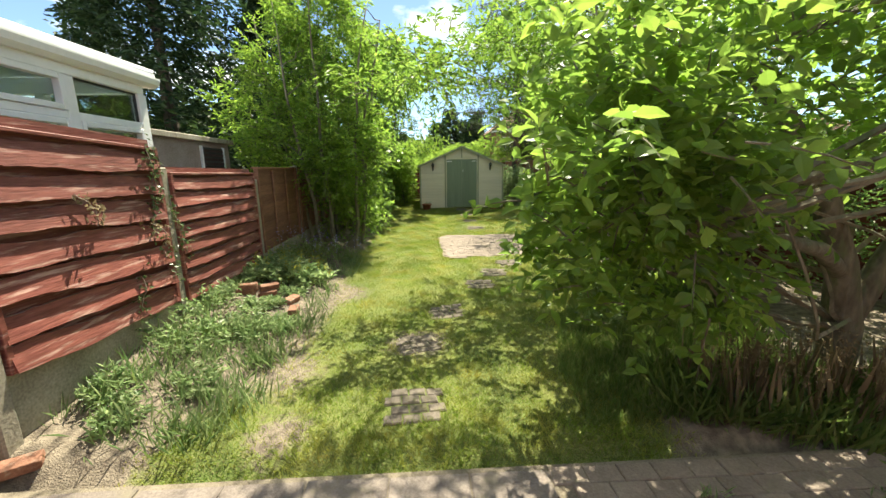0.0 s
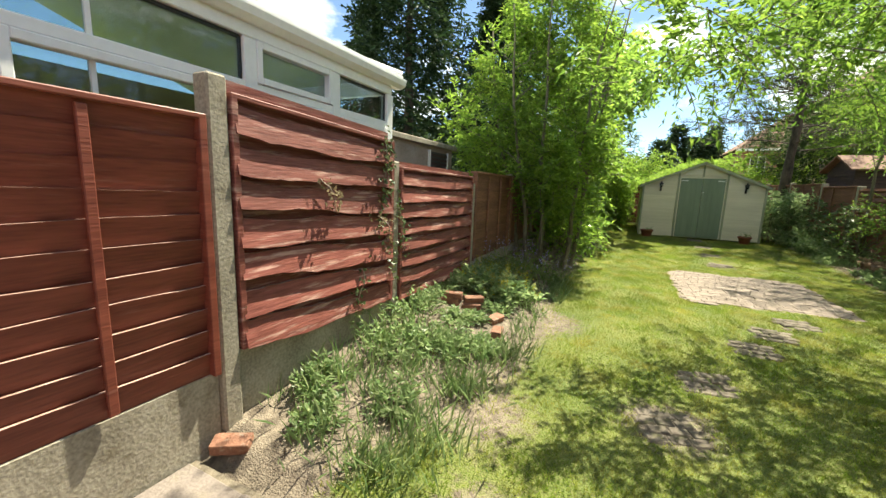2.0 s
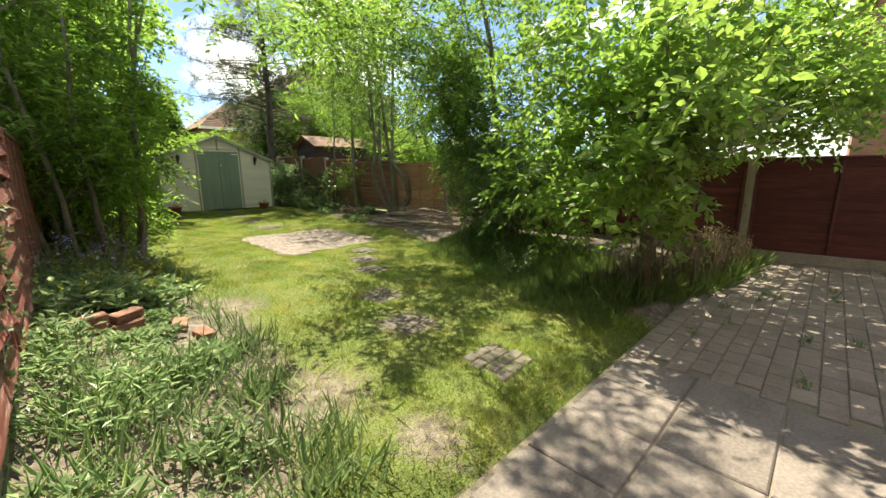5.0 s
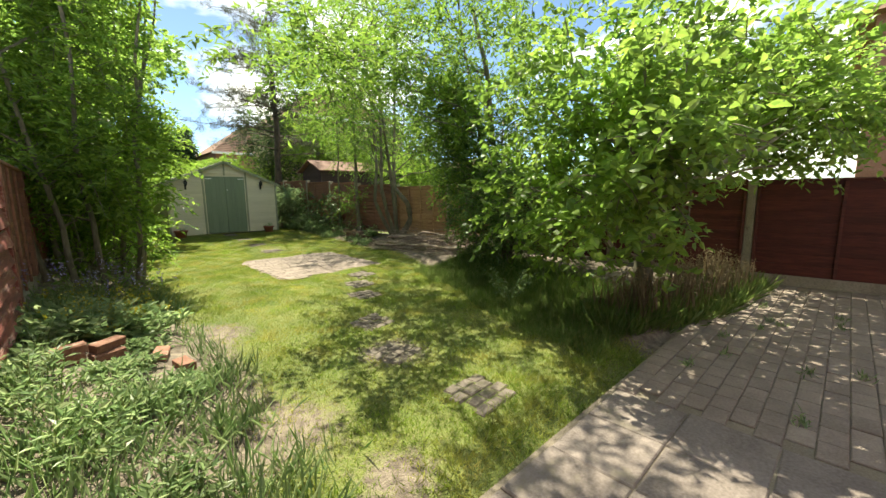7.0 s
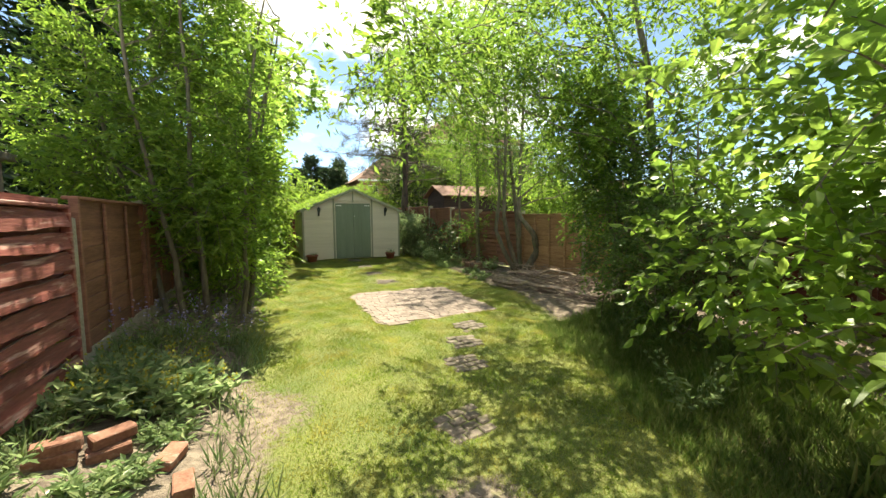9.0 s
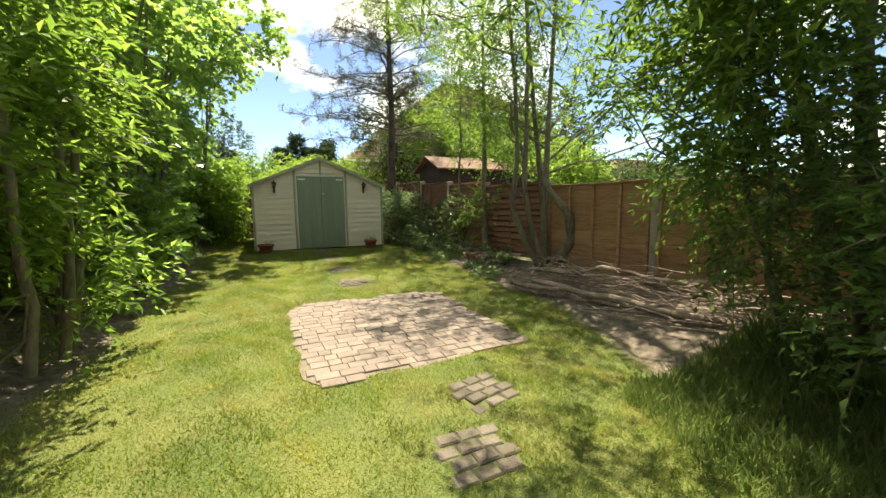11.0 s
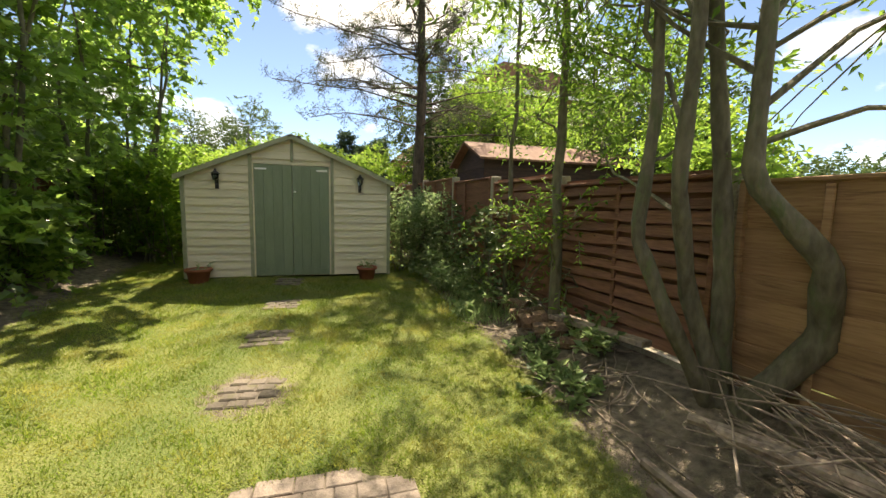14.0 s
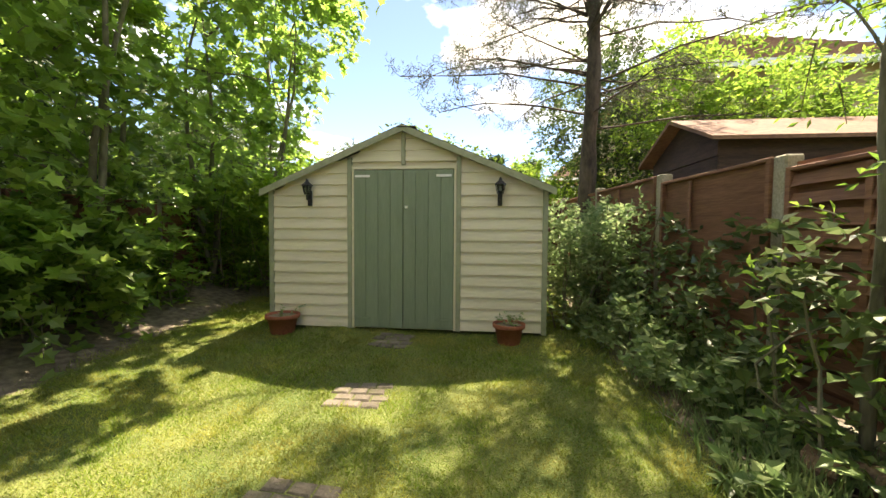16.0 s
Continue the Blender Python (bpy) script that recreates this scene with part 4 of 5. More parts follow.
part("wall", box(4.85, 8.2, 14.35, 15.95, 0.3, 2.38), M_OLDSHED, ns)
V = [(4.85, 14.35, 2.38), (4.85, 15.95, 2.38), (4.85, 15.15, 2.74), (4.9, 14.35, 2.38), (4.9, 15.95, 2.38), (4.9, 15.15, 2.74)]
part("gable", raw_mesh("gable", V, [(0, 2, 1), (3, 4, 5), (0, 3, 5), (0, 5, 2), (1, 2, 5), (1, 5, 4)]), M_OLDSHED, ns)
for sg in (-1, 1):
    V = []
    for x in (4.68, 8.4):
        V += [(x, 15.15, 2.75), (x, 15.15 + sg * 0.98, 2.33), (x, 15.15 + sg * 0.98, 2.37), (x, 15.15, 2.80)]
    F = [(0, 1, 2), (0, 2, 3), (4, 6, 5), (4, 7, 6)]
    for j in range(4):
        q = (j + 1) % 4
        F += [(j, 4 + j, 4 + q), (j, 4 + q, q)]
    part("roof", raw_mesh("roof", V, F), M_OLDROOF, ns, "rusty red-brown roof sheet")
for zz in np.arange(0.5, 2.3, 0.17):
    part("cladding_board", box(4.83, 4.849, 14.35, 15.95, zz, zz + 0.155), M_OLDSHED, ns)

# ---- trees and shrubs ----
def stem_path(foot, top, n=10, wob=0.05):
    return bend(foot, top, n, wob)


# apple tree beside the patio
a_st = [(np.array([(3.15, 2.15, 0.0), (3.1, 2.1, 0.5), (2.95, 2.05, 1.0), (2.7, 2.05, 1.5), (2.4, 2.1, 2.0), (2.0, 2.1, 2.4)]), 0.13, 0.04),
        (np.array([(3.1, 2.1, 0.5), (3.4, 2.1, 1.1), (3.7, 1.9, 1.6), (4.1, 1.7, 2.1)]), 0.09, 0.03),
        (np.array([(3.0, 2.08, 0.9), (2.5, 1.8, 1.15), (1.9, 1.6, 1.3), (1.2, 1.4, 1.35)]), 0.06, 0.02)]
apple_blobs = [((2.1, 2.2, 2.35), (1.35, 1.3, 0.95), 5), ((1.25, 1.65, 1.45), (0.68, 0.6, 0.72), 2.6), ((4.1, 1.7, 2.3), (1.8, 1.5, 0.8), 5.5), ((1.75, 2.7, 1.4), (0.8, 0.7, 0.8), 2.2), ((1.0, 1.5, 1.85), (0.65, 0.6, 0.5), 1.6), ((3.0, 1.6, 2.9), (1.6, 1.0, 0.5), 1.5), ((4.7, 0.9, 2.25), (1.2, 1.1, 0.65), 3.0), ((3.6, 0.9, 2.5), (1.0, 0.8, 0.6), 2.0), ((5.1, 1.3, 2.75), (1.0, 1.0, 0.75), 3.0)]
tree("apple_tree", "broad apple tree with large glossy bright green leaves", "tree", (3.15, 2.15, 0.0), a_st, apple_blobs, 4200, 0.28, 8, 0.25, 0.095, 0.054, L_APPLE, M_BARK, 40, 0.022, big=True, hole=-0.2, size=0.34, shell=2.4)

# tall willow-like shrub by the left fence
w_st = [(stem_path((-1.9 + 0.5 * math.cos(k * 2.4), 8.0 + 0.6 * math.sin(k * 2.4), 0.1), (-2.0 + 1.2 * math.cos(k * 2.4), 8.0 + 1.1 * math.sin(k * 2.4), 4.6)), 0.04, 0.012) for k in range(9)]
w_blobs = [((-2.2, 8.0, 3.0), (1.4, 1.2, 1.9), 5), ((-1.9, 7.9, 4.6), (1.0, 1.0, 1.0), 2.0), ((-1.6, 7.6, 1.9), (0.75, 0.8, 0.9), 2), ((-3.2, 7.6, 2.7), (0.8, 0.8, 0.9), 1.0), ((-1.7, 8.3, 0.9), (0.7, 0.8, 0.6), 0.8)]
tree("willow_shrub", "tall light green willow shrub with many thin stems", "shrub", (-1.9, 8.0, 0.1), w_st, w_blobs, 5200, 0.38, 11, 0.25, 0.11, 0.04, L_WILLOW, M_BARK, 40, 0.016, hole=-0.05, size=0.36)

# broadleaf trees along the left side
for foot, blobs, n in (((-2.2, 11.2, 0.2), [((-2.2, 11.0, 2.4), (1.1, 1.4, 1.9), 4), ((-2.0, 11.4, 4.6), (1.4, 1.5, 1.2), 3), ((-1.75, 10.6, 0.9), (0.7, 1.3, 0.7), 1.3)], 3300),
                       ((-2.3, 13.6, 0.3), [((-2.2, 13.6, 2.6), (0.95, 1.3, 2.0), 4), ((-1.5, 13.8, 4.9), (1.3, 1.4, 1.2), 3), ((-1.8, 13.2, 0.9), (0.55, 1.2, 0.6), 1.2)], 3300),
                       # its last clump, above the view over the shed, is added to dapple the lawn
                       ((-2.0, 16.4, 0.3), [((-2.0, 16.4, 2.8), (1.0, 1.6, 2.0), 4), ((-1.5, 16.6, 5.0), (1.4, 1.5, 1.3), 3), ((-0.2, 15.4, 5.6), (1.2, 1.3, 0.7), 1.8)], 3000)):
    st = [(stem_path((foot[0] + 0.3 * math.cos(k * 2.1), foot[1] + 0.7 * math.sin(k * 2.1), foot[2]), (foot[0] + 0.7 * math.cos(k * 2.1) + 0.3, foot[1] + 1.1 * math.sin(k * 2.1), 4.8)), 0.045, 0.015) for k in range(6)]
    tree("maple_tree", "dense broadleaf tree with slender stems along the fence", "tree", foot, st, blobs, int(n * 0.56), 0.36, 7, 0.3, 0.16, 0.145, L_MAPLE, M_BARK, 26, 0.018, big="lobed", hole=0.0, size=0.42, group="boundary trees")

# multi-stemmed ash beside the stick pile
FOOT = (4.5, 9.2, 0.2)
s_tops = [((4.45, 9.25, 0.15), (4.12, 9.32, 0.75), (4.0, 9.5, 1.25), (4.14, 9.55, 2.1), (4.12, 9.6, 3.2), (4.0, 9.8, 5.6), 0.06),
          ((4.5, 9.2, 0.15), (4.3, 9.35, 0.9), (4.1, 9.3, 1.6), (4.1, 9.25, 2.4), (4.15, 9.3, 3.6), (4.1, 9.4, 6.0), 0.062),
          ((4.52, 9.1, 0.15), (4.75, 8.85, 0.7), (4.62, 8.8, 1.15), (4.35, 9.05, 1.6), (4.42, 9.1, 2.6), (4.6, 9.1, 6.2), 0.095),
          ((4.6, 9.3, 0.15), (4.55, 9.3, 0.9), (4.5, 9.35, 1.7), (4.4, 9.4, 2.6), (4.3, 9.5, 4.0), (4.2, 9.6, 6.0), 0.07)]
m_st = []
for row in s_tops:
    ctrl = np.array(row[:-1], float)
    s = np.linspace(0, len(ctrl) - 1, 22)
    i = np.clip(s.astype(int), 0, len(ctrl) - 2)
    f = (s - i)[:, None]
    f = f * f * (3 - 2 * f) * 0.35 + f * 0.65
    m_st.append((ctrl[i] * (1 - f) + ctrl[i + 1] * f, row[-1], 0.025))
m_blobs = [((4.1, 9.9, 3.5), (1.3, 1.3, 0.9), 3.0), ((4.9, 10.4, 2.5), (0.6, 1.2, 0.6), 1.2), ((4.2, 9.6, 4.8), (1.4, 1.5, 1.2), 4), ((3.6, 9.8, 3.2), (0.9, 1.0, 0.7), 1.0), ((4.6, 10.5, 2.6), (0.6, 1.0, 0.7), 1.0), ((4.0, 9.0, 6.2), (2.0, 2.0, 0.8), 2.0), ((2.6, 10.6, 5.0), (0.9, 1.0, 0.6), 1.5), ((3.0, 12.0, 5.6), (1.0, 0.9, 0.6), 1.8)]
tree("ash_tree", "multi-stemmed young ash with smooth grey-green stems", "tree", FOOT, m_st, m_blobs, 2500, 0.35, 9, 0.3, 0.085, 0.03, L_ASH, M_BARK, 26, 0.022, hole=-0.2, size=0.5)
for foot, top, r in (((4.3, 10.9, 0.25), (4.2, 10.8, 5.5), 0.06), ((4.2, 11.9, 0.3), (4.3, 12.0, 4.5), 0.03)):
    st = [(stem_path(foot, top, 12, 0.03), r, 0.02)]
    blobs = [((top[0], top[1], 4.2), (0.9, 1.0, 1.3), 3), ((foot[0] - 0.05, foot[1] - 0.1, 1.1), (0.45, 0.6, 0.5), 1.1), ((top[0] + 0.4, top[1] + 0.3, 2.7), (0.5, 0.7, 0.5), 0.8)]
    tree("ash_sapling", "slim young ash stem with sparse leaves by the fence", "tree", foot, st, blobs, 620, 0.35, 9, 0.3, 0.085, 0.03, L_ASH, M_BARK, 10, 0.014, hole=-0.2, group="ash saplings")

# overhanging tree and dark shrub on the right
o_st = [(np.array([(4.3, 5.2, 0.1), (4.2, 5.25, 1.2), (4.0, 5.3, 2.4), (3.7, 5.2, 3.6), (3.3, 5.2, 4.6)]), 0.08, 0.03),
        (np.array([(4.4, 5.4, 0.1), (4.3, 5.6, 1.5), (4.2, 5.9, 3.0), (4.0, 6.1, 4.5)]), 0.07, 0.02)]
# last two clumps hang out of view, added to shade lawn and patio
o_blobs = [((-0.1, 4.7, 2.95), (0.95, 0.65, 0.5), 1.6), ((1.3, 5.6, 3.1), (1.1, 0.8, 0.65), 1.9), ((2.9, 5.8, 2.9), (0.8, 0.6, 0.8), 2.0), ((3.45, 6.7, 2.5), (0.4, 0.4, 0.5), 0.6), ((2.4, 5.1, 3.7), (1.8, 1.1, 0.9), 3.5), ((2.0, 7.0, 4.5), (1.3, 1.2, 0.7), 2.0), ((3.7, 6.0, 2.3), (0.7, 0.6, 1.6), 3.6), ((3.9, 5.4, 3.3), (1.3, 1.3, 1.3), 3.5), ((2.9, 5.6, 2.7), (0.9, 0.7, 0.6), 1.2), ((1.9, 3.4, 4.0), (1.2, 0.9, 0.6), 1.0), ((0.2, 4.0, 5.2), (1.7, 0.9, 0.6), 1.8)]
tree("overhanging_ash", "ash tree whose narrow-leaved branches overhang the lawn", "tree", (4.3, 5.2, 0.1), o_st, o_blobs, 4800, 0.40, 10, 0.5, 0.10, 0.036, L_ASH, M_BARK, 34, 0.02, hole=-0.06, size=0.5)
b_st = [(stem_path((3.9 + 0.3 * math.cos(k * 2.0), 5.0 + 0.5 * math.sin(k * 2.0), 0.1), (3.9 + 0.7 * math.cos(k * 2.0), 5.0 + 0.9 * math.sin(k * 2.0), 2.6)), 0.03, 0.01) for k in range(7)]
b_blobs = [((3.75, 5.0, 1.6), (0.9, 1.2, 1.3), 4), ((3.0, 4.3, 0.95), (0.8, 0.7, 0.75), 1.6), ((4.3, 3.8, 1.3), (0.8, 0.9, 1.0), 1.5)]
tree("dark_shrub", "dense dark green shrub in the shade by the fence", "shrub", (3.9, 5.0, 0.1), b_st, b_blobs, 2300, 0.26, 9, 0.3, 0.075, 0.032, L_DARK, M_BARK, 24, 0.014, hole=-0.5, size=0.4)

# pine
p_st = [(np.array([(3.92, 16.35, 0.3), (3.93, 16.35, 2.0), (3.95, 16.35, 4.0), (3.92, 16.4, 6.0), (3.95, 16.4, 8.2)]), 0.14, 0.05)]
pine = thing("pine_tree", "tall scots pine with bare lower trunk and wispy needles", "tree", (3.92, 16.35, 0.3))
part("trunk", smooth(raw_mesh("trunk", *tube_arrays([(bend(p_st[0][0][0], p_st[0][0][-1], 16, 0.02), 0.15, 0.05)], 12))), M_PINEBARK, pine)
paths, feet, ways = [], [], []
for k in range(74):
    zz = rng.uniform(3.0, 8.0)
    ang = rng.uniform(0, 6.28)
    reach = rng.uniform(1.6, 4.2) * (1.12 - 0.08 * zz)
    tip = np.array([3.93 + math.cos(ang) * reach, 16.35 + math.sin(ang) * reach, zz + rng.uniform(-0.3, 0.4)])
    p = bend((3.93, 16.35, zz), tip, 8, 0.05, sag=0.12)
    paths.append((p, 0.022, 0.006))
    for _ in range(11):
        j = rng.integers(3, 8)
        e = p[j] + rng.normal(size=3) * np.array([0.22, 0.22, 0.14])
        paths.append((np.stack([p[j], (p[j] + e) / 2 + rng.normal(size=3) * 0.03, e]), 0.007, 0.003))
        feet += [e, (p[j] + e) / 2]
        ways += [unit(e - p[j]), unit(e - p[j])]
tagged(part("branchwork", raw_mesh("branchwork", *tube_arrays(paths, 4)), M_PINEBARK, pine), kind="stuff")
feet, ways = np.repeat(np.array(feet), 22, 0), np.repeat(np.array(ways), 22, 0)
k = len(feet)
part("needles", raw_mesh("needles", *leaf_arrays(feet + rng.normal(size=(k, 3)) * 0.05, ways * 0.5 + rng.normal(size=(k, 3)) * 0.8, rng.normal(size=(k, 3)), 0.10 * rng.uniform(0.7, 1.2, k), 0.009 * np.ones(k))), L_PINE, pine)


# conifers
def conifer(x, y, h, r, n, label, z0=0.0, L=0.22, W=0.09, mat=None):
    ob = thing("conifer", label, "conifer", (x, y, z0), "conifers")
    part("trunk", raw_mesh("trunk", *tube_arrays([(bend((x, y, z0), (x, y, h * 0.95), 6, 0.02), 0.12 + 0.01 * h, 0.03)], 6)), M_PINEBARK, ob)
    f = rng.random(n) ** 1.2
    ang = rng.uniform(0, 2 * np.pi, n)
    rad = r * (1 - f) ** 0.75 * (1 + 0.22 * np.sin(ang * 5 + f * 23) + 0.15 * np.sin(f * 61)) * rng.random(n) ** 0.35
    P = np.stack([x + rad * np.cos(ang), y + rad * np.sin(ang), z0 + 0.25 + f * (h - 0.25)], -1)
    D = np.stack([np.cos(ang), np.sin(ang), -0.35 + 0.8 * f], -1) + rng.normal(size=(n, 3)) * 0.3
    part("crown", raw_mesh("crown", *dress(P, D, np.full(n, L * 1.4), 5, 0.25, L, W)), mat or L_CONIFER, ob)


conifer(-7.2, 11.5, 11.5, 2.7, 6500, "huge dark green conifer beyond the fence")
conifer(-5.2, 14.5, 9.0, 1.9, 4500, "tall dark green conifer beyond the fence")
conifer(-11.5, 15, 9.5, 1.4, 1500, "narrow conifer beyond the conservatory")
for x, y, h, r in ((3.2, 44, 7.5, 1.1), (4.6, 46, 6.6, 1.0), (6.0, 45, 7.0, 1.0), (1.6, 40, 5.6, 1.6), (7.4, 52, 8.5, 1.3), (5.2, 41, 6.0, 0.9)):
    conifer(x, y, h, r, 1100, "small dark conifer in the distance", 0.4, 0.35, 0.14)

# far broadleaf trees and hedges
for (x, y), h, r, lab, mat in (((-1.6, 27), 6.2, 1.3, "round green tree behind the shed", L_FAR), ((-6.5, 22), 6.5, 2.6, "broadleaf tree beyond the boundary", L_FAR), ((-4.5, 30), 6.0, 2.4, "broadleaf tree in the distance", L_FAR),
                              ((6.6, 18.2), 5.4, 1.6, "bright green tree beyond the fence", L_BRIGHT), ((9.6, 19.0), 3.8, 1.7, "bright green tree before the house", L_BRIGHT), ((5.2, 20.2), 6.6, 1.5, "leafy tree beyond the fence", L_FAR), ((7.8, 17.5), 4.4, 1.6, "bright green tree before the neighbouring house", L_BRIGHT), ((7.4, 12.0), 2.9, 1.0, "leafy shrub behind the fence", L_BRIGHT), ((8.9, 14.6), 5.2, 1.7, "leafy tree behind the fence", L_FAR)):
    st = [(stem_path((x, y, 0.2), (x, y, h * 0.8), 8, 0.05), 0.10, 0.03)]
    bl = [((x, y, h * 0.66), (r, r, h * 0.34), 3), ((x + r * 0.4, y - r * 0.3, h * 0.45), (r * 0.7, r * 0.7, h * 0.2), 1)]
    tree("broadleaf_tree", lab, "tree", (x, y, 0.2), st, bl, int(1300 * r), 0.36, 9, 0.3, 0.11, 0.06, mat, M_BARK, 10, 0.03, hole=-0.25, size=0.7, group="background trees")


def hedge(x0, x1, y0, y1, z1, n, label, mat, L=0.10, W=0.06):
    ob = thing("hedge", label, "hedge", ((x0 + x1) / 2, (y0 + y1) / 2, 0.2), "hedges")
    P = np.stack([rng.uniform(x0, x1, n), rng.uniform(y0, y1, n), 0.2 + (z1 - 0.2) * rng.random(n) ** 0.7], -1)
    P[:, 2] *= 1 + 0.10 * np.sin(P[:, 0] * 1.7 + P[:, 1] * 1.3) + 0.05 * np.sin(P[:, 1] * 4.1)
    D = rng.normal(size=(n, 3)) + np.array([0, 0, 0.5])
    stems = []
    for k in range(min(60, n // 30)):
        x, y, z = P[k]
        stems.append((bend((x, y, 0.0), (x + rng.normal() * 0.15, y + rng.normal() * 0.15, max(z, z1 * 0.7)), 6, 0.03), 0.014 if z1 < 4 else 0.08, 0.005))
    tagged(part("branchwork", raw_mesh("branchwork", *tube_arrays(stems, 5)), M_BARK, ob), kind="stuff")
    part("foliage", raw_mesh("foliage", *dress(P, unit(D), np.full(n, 0.25), 8, 0.2, L, W)), mat, ob)


hedge(-2.6, -0.4, 15.5, 18.5, 2.2, 2600, "bright green hedge beside the shed", L_BRIGHT)
hedge(-3.0, 6.0, 20.0, 21.5, 3.0, 3800, "green hedge behind the shed", L_BRIGHT)
hedge(8, 22, 14.5, 17.0, 2.9, 4200, "clipped dark green hedge beyond the fence", L_FAR, 0.13, 0.08)
hedge(-2.5, -1.7, 9.2, 14.8, 1.2, 1500, "dark undergrowth along the fence", L_ASH)
hedge(3.2, 4.1, 14.1, 15.9, 1.55, 800, "ivy-leaved shrub growing beside the shed and fence", L_WEED, 0.075, 0.055)
hedge(3.85, 4.3, 11.7, 14.1, 1.5, 130, "pale-leaved climbing shrub along the old fence", L_IVY, 0.095, 0.07)
hedge(-40, -8, 24, 30, 6.0, 4500, "belt of distant trees", L_FAR, 0.4, 0.22)
hedge(12, 50, 55, 60, 6.5, 4500, "belt of distant trees", L_FAR, 0.5, 0.28)
hedge(-30, 8, 60, 66, 6.0, 4500, "belt of distant trees", L_FAR, 0.5, 0.28)

# creeper over the shed roof
n = 1500
cx_, cy_ = rng.uniform(SX0 - 0.2, 2.6, n), SY + 0.25 + 3.2 * rng.random(n) ** 0.8
P = np.stack([cx_, cy_, APEX + 0.04 - slope * np.abs(cx_ - MIDX)], -1)
P[:, 2] += 0.10 * rng.random(n)
creeper = solid("roof_creeper", raw_mesh("roof_creeper", *dress(P, unit(rng.normal(size=(n, 3)) + np.array([0, -0.3, 0.4])), np.full(n, 0.16), 6, 0.2, 0.06, 0.04)), L_BRIGHT, "bright green creeper sprawled over the shed roof", "creeper", kind="stuff")

# dry ivy strands on the left fence
for y0, z0, ln in ((3.3, 1.9, 0.75), (3.2, 1.93, 0.4), (2.4, 1.55, 0.25), (3.2, 1.0, 0.3), (2.9, 0.8, 0.3), (3.1, 1.25, 0.25), (3.42, 1.4, 0.5)):
    p = bend((FX + 0.075, y0, z0), (FX + 0.09, y0 - rng.uniform(-0.15, 0.25), z0 - ln), 8, 0.02)
    ob = thing("ivy_strand", "half-dead ivy strand clinging to the fence", "ivy", tuple(p[0]), "ivy strands")
    part("stem", raw_mesh("stem", *tube_arrays([(p, 0.005, 0.003)], 4)), M_STICK, ob)
    k = int(55 * ln / 0.4)
    q = p[rng.integers(0, 8, k)] + rng.normal(size=(k, 3)) * np.array([0.012, 0.05, 0.05])
    q[:, 0] = np.maximum(q[:, 0], FX + 0.075)
    part("foliage", raw_mesh("foliage", *leaf_arrays(q, rng.normal(size=(k, 3)) + np.array([0.3, 0, -0.6]), np.array([1.0, 0, 0.4]) + rng.normal(size=(k, 3)) * 0.5, 0.045 * rng.uniform(0.6, 1.2, k), 0.032 * rng.uniform(0.6, 1.2, k))), L_DRY if ln < 0.3 else L_IVY, ob)


line = bend((1.3, 1.5, 2.8), (3.2, 4.8, 2.35), 12, 0.0, sag=-0.06)
M_LINE = surface("teal_cord", (0.02, 0.30, 0.25), (0.04, 0.40, 0.33), 0.5, 5, 60, (1, 1, 1), 0.1, 0.0)
solid("washing_line", raw_mesh("washing_line", *tube_arrays([(line, 0.004, 0.004)], 6)), M_LINE, "thin teal washing line strung among branches", "washing line")

# ---- beds ----
def mound(name, label, x, y, r, h, n, mat, L, W, per=7, flowers=None, flower_n=0):
    z = float(height(x, y))
    ob = thing(name, label, "plant", (x, y, z), "bed plants")
    a, q = rng.uniform(0, 6.28, n), rng.random(n) ** 0.5
    P = np.stack([x + r * 0.6 * q * np.cos(a), y + r * 0.6 * q * np.sin(a), np.zeros(n)], -1)
    P[:, 2] = height(P[:, 0], P[:, 1])
    D = unit(np.stack([np.cos(a) * q * 0.8, np.sin(a) * q * 0.8, np.ones(n)], -1) + rng.normal(size=(n, 3)) * 0.25)
    T = h * rng.uniform(0.6, 1.2, n)
    part("foliage", raw_mesh("foliage", *dress(P, D, T, per, 0.3, L, W)), mat, ob)
    stems = [(np.stack([P[k], P[k] + D[k] * T[k] * 0.5, P[k] + D[k] * T[k] * 0.95 - np.array([0, 0, 0.25 * T[k]])]), 0.004, 0.002) for k in range(n)]
    tagged(part("branchwork", raw_mesh("branchwork", *tube_arrays(stems, 4)), L_LONG, ob), kind="stuff")
    if flowers:
        t = P[:flower_n] + D[:flower_n] * T[:flower_n, None]
        f = np.repeat(t, 9, 0) + rng.normal(size=(flower_n * 9, 3)) * np.array([0.015, 0.015, 0.05])
        k = len(f)
        tagged(part("blossom", raw_mesh("flowers", *leaf_arrays(f, rng.normal(size=(k, 3)), rng.normal(size=(k, 3)), 0.025 * np.ones(k), 0.018 * np.ones(k))), flowers, ob), kind="stuff")
    return ob


mound("leafy_perennial", "leafy perennial clump with yellowing leaves in the bed", -2.12, 5.0, 0.5, 0.36, 190, L_WEED, 0.09, 0.045, 9, L_YELLOW, 26)
mound("leafy_perennial", "leafy perennial clump in the bed", -1.78, 4.95, 0.38, 0.34, 110, L_WEED, 0.09, 0.045, 9, L_YELLOW, 30)
mound("bluebell_clump", "clump of violet flower spikes under the shrub", -2.0, 6.2, 0.35, 0.5, 40, L_LONG, 0.10, 0.02, 6, L_FLOWER, 20)
mound("bluebell_clump", "clump of violet flower spikes under the shrub", -1.6, 6.5, 0.3, 0.45, 30, L_LONG, 0.10, 0.02, 6, L_FLOWER, 14)
